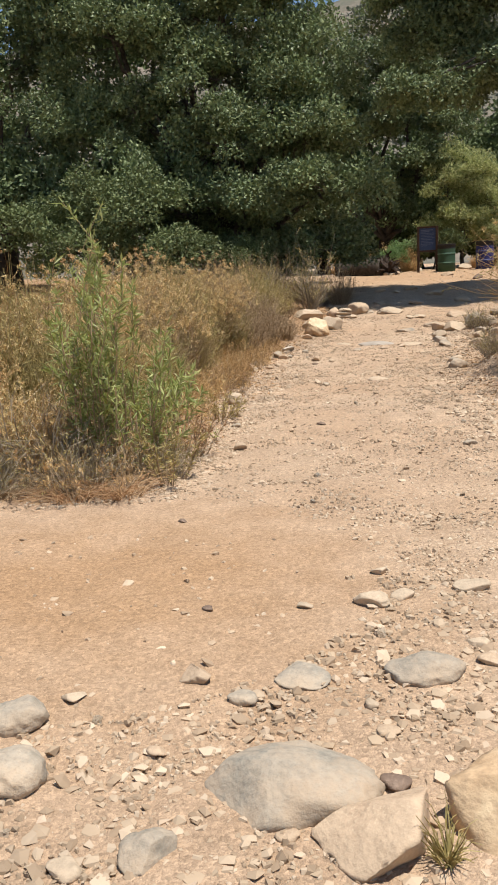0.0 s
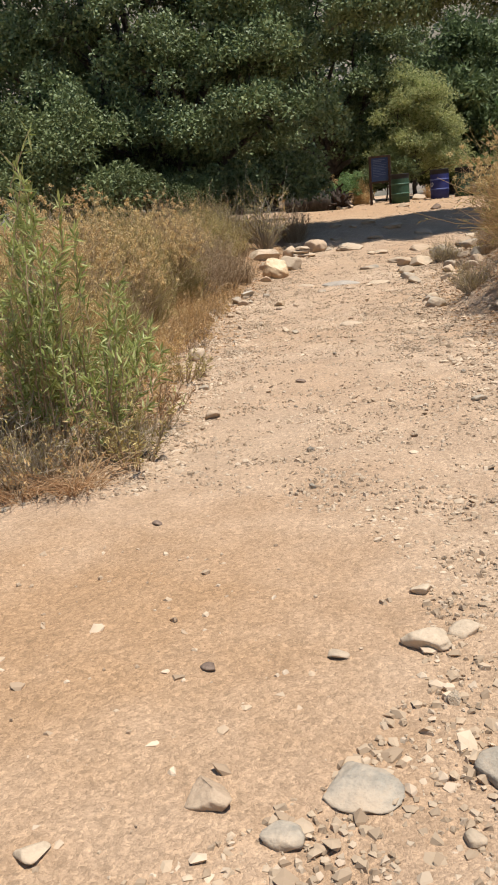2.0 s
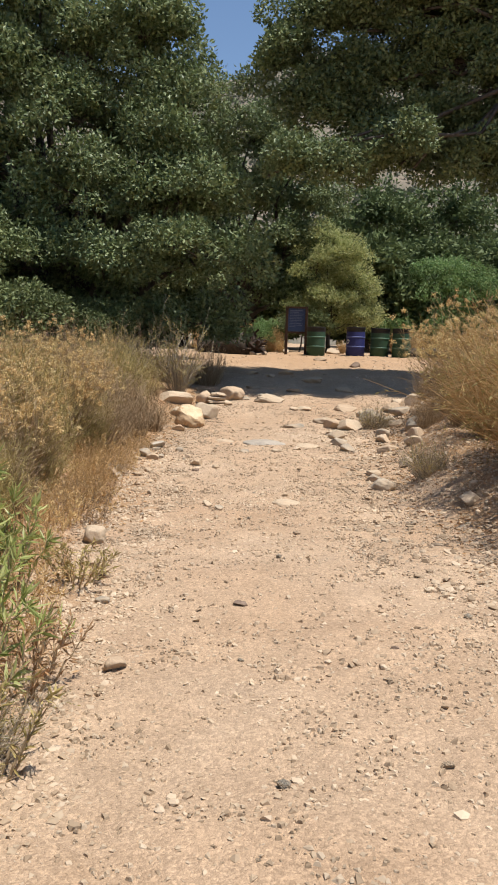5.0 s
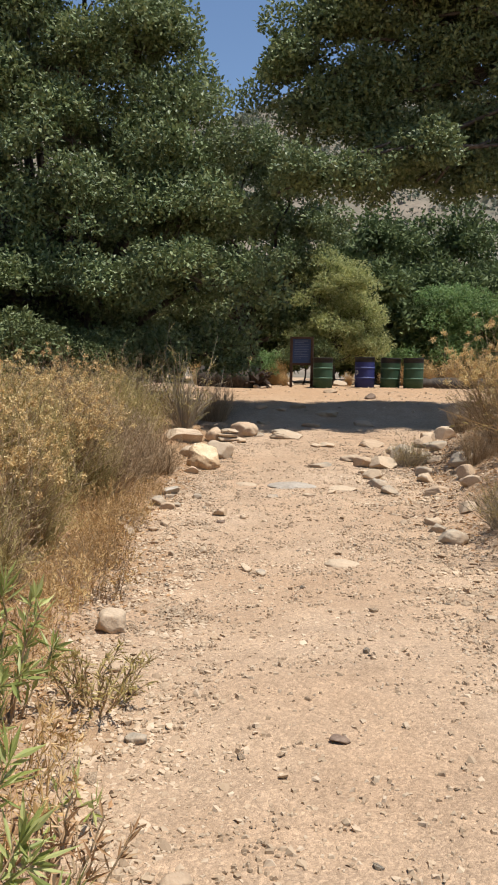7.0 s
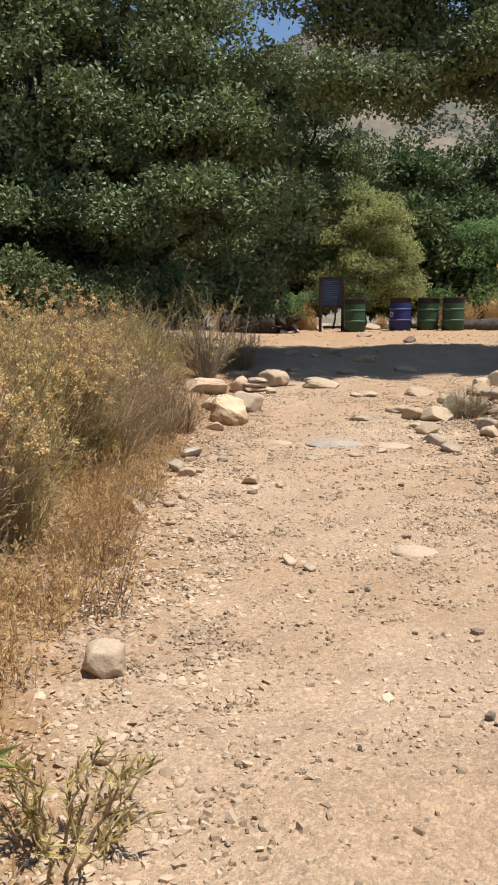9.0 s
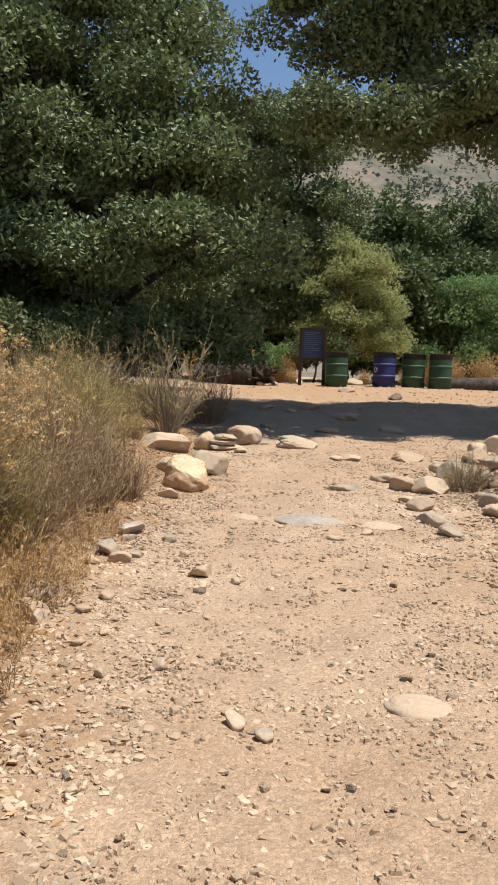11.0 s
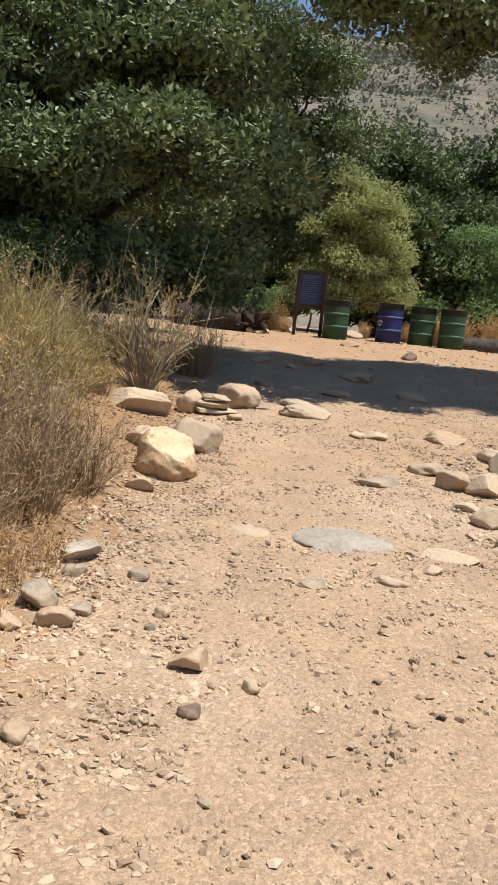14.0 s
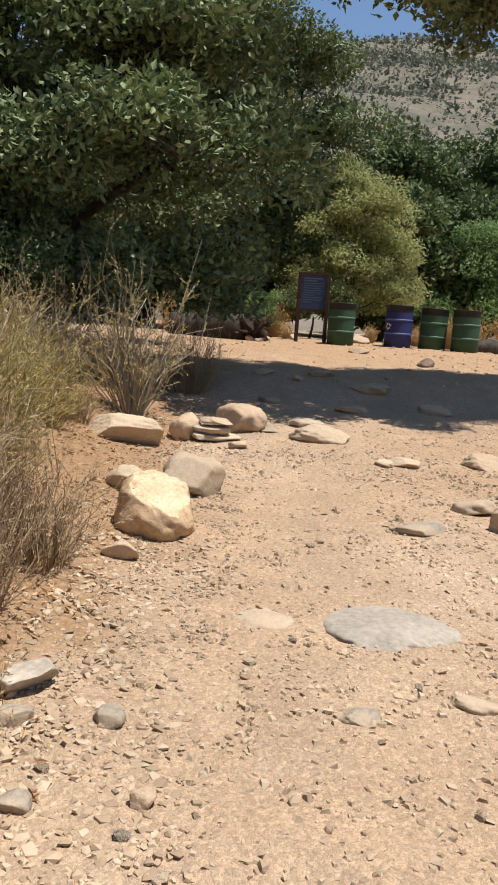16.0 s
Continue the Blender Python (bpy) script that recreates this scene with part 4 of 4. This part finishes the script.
leafy_weed("mulefat_plant", 2.3, 0.34, 40, 101, "tall green weed with narrow willow-like leaves", -2.72, 5.35, per=60)
leafy_weed("mulefat_plant", 0.68, 0.22, 9, 107, "bushy green weed with long narrow leaves", -2.97, 7.5, per=34, leaf_len=0.1, lean=(0.1, 0))
leafy_weed("dry_weed", 0.46, 0.3, 26, 108, "withered brown weed with curled leaves at the trail edge", -2.38, 6.2, leaf=DEAD_LEAF, per=24, leaf_len=0.06)
leafy_weed("dry_weed", 0.3, 0.28, 22, 109, "low olive weed sprawling over the gravel edge", -2.62, 7.72, leaf=OLIVE_STEM, per=26, leaf_len=0.05, lean=(0.3, 0))
leafy_weed("sprout", 0.12, 0.12, 5, 110, "green seedling with long leaves in the gravel", -2.47, 6.85, per=7, leaf_len=0.08)
leafy_weed("mulefat_plant", 1.4, 0.42, 30, 102, "bushy green weed with narrow leaves", -2.5, 5.5, per=46)
leafy_weed("mulefat_plant", 1.0, 0.35, 12, 103, "bushy green weed with narrow leaves", -2.65, 6.0, per=34, lean=(0.12, 0))
leafy_weed("mulefat_plant", 0.5, 0.3, 24, 104, "low leafy weed at the trail edge", -2.25, 5.4, leaf=OLIVE_STEM, per=26, leaf_len=0.055)
leafy_weed("mulefat_plant", 0.9, 0.35, 14, 105, "bushy green weed with narrow leaves", -2.85, 6.6, per=34, lean=(0.1, 0))
leafy_weed("mulefat_plant", 1.6, 0.5, 18, 106, "tall green weed with narrow willow-like leaves", -4.9, 6.4, per=36)


def grass_tuft(name, x, y, n, h, r, material, label, seed, flat=0.0):
    rng = np.random.default_rng(seed)
    ob = tagged(new(name), label, "grass")
    ob.location = (x, y, z_at(x, y))
    a = rng.uniform(0, 2 * math.pi, n)
    base = np.stack([np.cos(a), np.sin(a), np.zeros(n)], -1) * r * 0.4 * rng.random((n, 1))
    b = a + rng.normal(size=n) * 0.6
    tip = base + np.stack([np.cos(b) * r, np.sin(b) * r, h * rng.uniform(0.3, 1, n)], -1) * rng.uniform(0.5, 1.1, (n, 1))
    child("turf", mesh_np("turf", *tubes(bent_lines(rng, base, tip, 5, 0.12, 0.05), np.linspace(0.0028, 0.0008, 5)[None] * np.ones((n, 1))), material), ob)
    return ob


grass_tuft("grass_tuft", -0.11, 1.82, 60, 0.13, 0.07, OLIVE_STEM, "small green grass tuft wedged between rocks", 111)
grass_tuft("straw_mat", -2.42, 4.95, 170, 0.2, 0.36, DEAD_LEAF, "flattened orange straw at the foot of the weeds", 112)
grass_tuft("straw_mat", -2.7, 4.8, 120, 0.16, 0.36, DEAD_LEAF, "flattened orange straw at the foot of the weeds", 113)
grass_tuft("straw_mat", -3.2, 4.7, 130, 0.16, 0.36, BROWN_STEM, "flattened brown straw under the shrubs", 114)


# ---- drums, notice board, logs ----
def ring_mesh(bm, profile, sides=40):
    """A solid of revolution from (radius, z) pairs."""
    rings = [[bm.verts.new((r * math.cos(2 * math.pi * i / sides), r * math.sin(2 * math.pi * i / sides), z)) for i in range(sides)] for r, z in profile]
    for a, b in zip(rings, rings[1:]):
        for i in range(sides):
            bm.faces.new((a[i], a[(i + 1) % sides], b[(i + 1) % sides], b[i]))
    return rings


def drum(x, y, paint, rib_paint, label, emblem=False, turn=0, lean=0):
    ob = tagged(new("oil_drum"), label, "trash drum", "drums on the clearing")
    ob.matrix_basis = pose(x, y, z_at(x, y) - 0.015, lean, 0, turn)
    bm = bmesh.new()
    rings = ring_mesh(bm, [(0.27, 0.012), (0.285, 0.0), (0.285, 0.28), (0.285, 0.57), (0.285, 0.74)])
    bm.faces.new(rings[0][::-1])
    part("body", bm, paint, ob, smooth_shade=True)
    bm = bmesh.new()
    ring_mesh(bm, [(0.286, 0.738), (0.287, 0.865), (0.295, 0.868), (0.297, 0.88), (0.290, 0.888), (0.274, 0.884), (0.272, 0.70), (0.26, 0.12)])
    part("rim", bm, BLACK_PAINT, ob, "black-painted open drum rim", True)
    for z in (0.29, 0.58):
        bm = bmesh.new()
        ring_mesh(bm, [(0.284, z - 0.022), (0.296, z - 0.008), (0.298, z), (0.296, z + 0.008), (0.284, z + 0.022)])
        part("rib", bm, rib_paint, ob, "", True)
    if emblem:
        for a0 in (207,):
            bm = bmesh.new()
            for s in range(3):
                a1 = radians(s * 120)
                for u0, u1, w0, w1 in ((0.0, 0.7, 0.016, 0.016), (0.7, 1.0, 0.032, 0.0)):
                    quad = []
                    for u, w in ((u0, -w0), (u0, w0), (u1, w1), (u1, -w1)):
                        b = a1 + radians(100) * u
                        p = (math.sin(b) * (0.06 + w), math.cos(b) * (0.06 + w))
                        th = radians(a0) + p[0] / 0.288
                        quad.append(bm.verts.new((0.2885 * math.cos(th), 0.2885 * math.sin(th), 0.44 + p[1])))
                    bm.faces.new(quad)
            part("emblem", bm, WHITE_PAINT, ob, "white round emblem of three arrows")
    return ob


drum(-1.72, 29.0, GREEN_PAINT, RIB_PAINT, "green steel trash drum with black rim beside the notice board", turn=20)
drum(-0.50, 29.0, BLUE_PAINT, BLUE_RIB, "blue steel recycling drum with white emblem", True, 8)
drum(0.24, 29.1, GREEN_PAINT, RIB_PAINT, "green steel trash drum with black rim", turn=70, lean=1.5)
drum(0.90, 28.9, GREEN_PAINT, RIB_PAINT, "green steel trash drum standing at the end of the row", turn=130)


def box(bm, x0, x1, y0, y1, z0, z1, bevel=0.0):
    r = bmesh.ops.create_cube(bm, size=1, matrix=Matrix.Translation(((x0 + x1) / 2, (y0 + y1) / 2, (z0 + z1) / 2)) @ Matrix.Diagonal((x1 - x0, y1 - y0, z1 - z0, 1)))
    if bevel:
        bmesh.ops.bevel(bm, geom=list({e for v in r["verts"] for e in v.link_edges}), offset=bevel, segments=2, affect="EDGES")


sign = tagged(new("notice_board"), "navy notice board on two dark brown posts", "sign")
sign.matrix_basis = pose(-2.36, 29.35, z_at(-2.36, 29.35), 0, 0, -6)
for x in (-0.31, 0.31):
    bm = bmesh.new()
    box(bm, x - 0.04, x + 0.04, -0.04, 0.04, -0.1, 1.5, 0.008)
    part("post", bm, POST_WOOD, sign)
for z in (0.66, 1.44):
    bm = bmesh.new()
    box(bm, -0.27, 0.27, -0.03, 0.03, z, z + 0.06, 0.006)
    part("rail", bm, POST_WOOD, sign)
bm = bmesh.new()
box(bm, -0.269, 0.269, -0.012, 0.012, 0.722, 1.438, 0.003)
panel = part("panel", bm, PANEL_BLUE, sign, "dark blue printed notice panel")
for i in range(11):
    bm = bmesh.new()
    w = (0.20, 0.14, 0.22, 0.21, 0.18, 0.22, 0.19, 0.12, 0.21, 0.2, 0.1)[i]
    box(bm, -0.22, -0.22 + 2 * w, -0.016, -0.0125, 1.36 - i * 0.05, 1.36 - i * 0.05 + (0.026 if i < 2 else 0.014))
    part("print_line", bm, PANEL_TEXT, panel)


def log(name, a, b, r0, r1, label, seed, roots=0, snag=False):
    """A fallen trunk from a to b (x, y), knobbly, with a torn root end at b."""
    rng = np.random.default_rng(seed)
    ob = tagged(new(name), label, "log")
    pa, pb = np.array([a[0], a[1], z_at(*a) + r0 * 0.75]), np.array([b[0], b[1], z_at(*b) + r1 * 0.75])
    ob.location = pa
    k = 22
    ln = bent_lines(rng, np.zeros((1, 3)), (pb - pa)[None], k, 0.0, 0.006)
    rad = np.linspace(r0, r1, k) * (1 + 0.09 * rng.normal(size=k))
    rad[0], rad[-1] = r0 * 0.45, r1 * 0.55
    v, f = tubes(ln, rad[None], 14)
    v += rng.normal(size=v.shape) * 0.012
    child("trunk", mesh_np("trunk", v, f, LOG_BARK, True), ob)
    if roots:
        end = pb - pa
        d = unit(rng.normal(size=(roots, 3)) * np.array([0.9, 0.7, 0.9]) + np.array([0.5, 0, 0.1]))
        rt = bent_lines(rng, np.repeat(end[None], roots, 0) + rng.normal(size=(roots, 3)) * 0.10, end + d * rng.uniform(0.25, 0.62, (roots, 1)), 6, 0.0, 0.12)
        rt[..., 2] = np.maximum(rt[..., 2], -r0 * 0.72)
        for one in rt:
            child("root", mesh_np("root", *tubes(one[None], np.linspace(0.15, 0.02, 6)[None] * rng.uniform(0.5, 1.2), 6), CHAR), ob, "dark torn root")
    if snag:
        s = np.array([[[-0.0, 0, 0.15], [0.12, 0, 0.22], [0.22, 0, 0.36], [0.20, 0, 0.50], [0.10, 0, 0.56], [0.02, 0, 0.57]]]) + (pb - pa) * 0.38
        child("branch", mesh_np("branch", *tubes(s, np.linspace(0.05, 0.022, 6)[None], 7), CHAR, True), ob, "curved broken branch")
    return ob


log("fallen_log", (-5.4, 28.9), (-3.68, 28.6), 0.33, 0.34, "weathered fallen log with dark torn roots", 121, 46, True)
log("fallen_log", (1.2, 29.9), (4.6, 32.2), 0.17, 0.2, "pale fallen log lying behind the drums", 122)


# ---- loose gravel, twigs and dead leaves ----
def gravel_points(rng, n, x0, x1, y0, y1):
    x, y = rng.uniform(x0, x1, n), rng.uniform(y0, y1, n)
    le, re = left_edge(y), right_edge(y)
    d = np.exp(-np.abs(x - le - 0.15) / 0.3) * 1.3 + 0.35 + 0.55 * smooth((x - (le * 0.55 + re * 0.45)) / 0.9) + 0.35 * vnoise(x, y, 0.8, 51)
    d = d * np.where(np.hypot(x + 1.9, y - 3.4) < 1.4, 0.03, 1) * np.where((x < le - 0.8) | (x > re + 1.2), 0.4, 1)
    keep = rng.random(n) < d
    return x[keep], y[keep]


BLOCK = (np.array([[-1, -1, -1], [1, -1, -1], [1, 1, -1], [-1, 1, -1], [-.6, -.6, 1], [.6, -.6, 1], [.6, .6, 1], [-.6, .6, 1]]) * 0.72,
         np.array([[4, 5, 6], [4, 6, 7], [0, 1, 5], [0, 5, 4], [1, 2, 6], [1, 6, 5], [2, 3, 7], [2, 7, 6], [3, 0, 4], [3, 4, 7]]))


def pebble_shape(rng):
    """An angular stone, planed by a few fractures."""
    v, f = ico(1)
    v = v * (1 + 0.25 * rng.normal(size=(len(v), 1)))
    for _ in range(5):
        d = unit(rng.normal(size=3))
        v -= np.maximum(0, v @ d - rng.uniform(0.4, 0.7))[:, None] * d
    return v * np.array([1, rng.uniform(0.5, 0.9), rng.uniform(0.4, 0.75)]), f


def chip_shape(rng):
    """A small uneven block of gravel."""
    v = BLOCK[0] + 0.17 * rng.normal(size=(8, 3))
    return v * np.array([1, rng.uniform(0.55, 0.95), rng.uniform(0.4, 0.75)]), BLOCK[1]


rng = np.random.default_rng(77)
shapes = [pebble_shape(rng) for _ in range(8)]
chips = [chip_shape(rng) for _ in range(24)]


def gravel(name, n, area, lo, hi, power, edge=None, spread=(0, 0), pool=None):
    pool = pool or chips
    x, y = gravel_points(rng, n, *area)
    if edge:
        y = rng.uniform(area[2], area[3], n)
        x = edge(y) + rng.uniform(spread[0], spread[1], n) + 0.15 * vnoise(y, y, 0.9, 61)
    m = len(x)
    s = lo + (hi - lo) * rng.random(m) ** power
    a = rng.uniform(0, 2 * math.pi, m)
    k = rng.integers(0, len(pool), m)
    base = np.stack([sh[0] for sh in pool])[k] * s[:, None, None]
    c, sn = np.cos(a)[:, None], np.sin(a)[:, None]
    tilt = rng.normal(size=(m, 1)) * 0.25
    v = np.stack([base[..., 0] * c - base[..., 1] * sn, base[..., 0] * sn + base[..., 1] * c, base[..., 2] + base[..., 0] * tilt], -1)
    v += np.stack([x, y, ground_z(x, y) - s * 0.06], -1)[:, None]
    f = pool[0][1][None] + (np.arange(m) * len(pool[0][0]))[:, None, None]
    return tagged(new(name, mesh_np(name, v.reshape(-1, 3), f.reshape(-1, 3), PALE_PEBBLE)), "loose pale gravel strewn over the trail", "gravel", kind="stuff")


gravel("gravel", 70000, (-4.2, 1.2, 1.2, 12.5), 0.004, 0.017, 2.2)
gravel("gravel", 38000, (-5.5, 1.6, 12.5, 22), 0.005, 0.02, 2.2)
gravel("gravel", 5000, (0, 0, 5.2, 15.2), 0.012, 0.034, 2.0, left_edge, (-0.2, 0.5), shapes)
gravel("gravel", 4200, (0, 0, 6.5, 19), 0.012, 0.055, 2.2, right_edge, (-0.6, 0.9), shapes)
gravel("gravel", 8500, (-4.2, 1.2, 1.2, 20), 0.013, 0.036, 2.4, pool=shapes)
gravel("gravel", 30000, (-3.6, 0.8, 1.2, 18), 0.009, 0.027, 1.7)
gravel("gravel", 2600, (-1.9, 0.9, 1.2, 3.4), 0.012, 0.042, 2.2, pool=shapes)
gravel("gravel", 2500, (-6, 5, 22, 31), 0.012, 0.06, 2.5)
me_list = []
for i, sh in enumerate(shapes[:8]):
    me_list.append(mesh_np("stone", sh[0], sh[1], (TAN_STONE, TAN_STONE, PALE_STONE, GREY_STONE)[i % 4]))
x, y = gravel_points(rng, 1100, -3.9, 0.6, 1.6, 17)
for i in range(min(300, len(x))):
    ob = child("stone", me_list[i % 8], ground)
    s = float(0.012 + 0.032 * rng.random() ** 1.6)
    ob.matrix_basis = pose(x[i], y[i], z_at(x[i], y[i]) + s * 0.15, 0, 0, float(rng.uniform(0, 360))) @ Matrix.Diagonal((s, s, s * 1.1, 1))
# dead leaves and straw bits off the track
n = 42000
x, y = rng.uniform(-7.5, 2.5, n), rng.uniform(4.3, 22, n)
o = np.maximum(left_edge(y) - x, x - right_edge(y))
keep = (rng.random(n) < smooth((o + 0.35) / 0.7)) & (o < 3.5)
pos = np.stack([x, y, ground_z(x, y) + 0.012], -1)[keep]
lean = np.concatenate([rng.normal(size=(len(pos), 2)), np.zeros((len(pos), 1))], 1)
v, f = leaves(rng, pos, 0.045, 0.018, lean, 0.8)
tagged(new("leaf_litter", mesh_np("leaf_litter", v, f, DEAD_LEAF)), "dry brown leaves and straw bits on the banks", "leaf litter", kind="stuff")
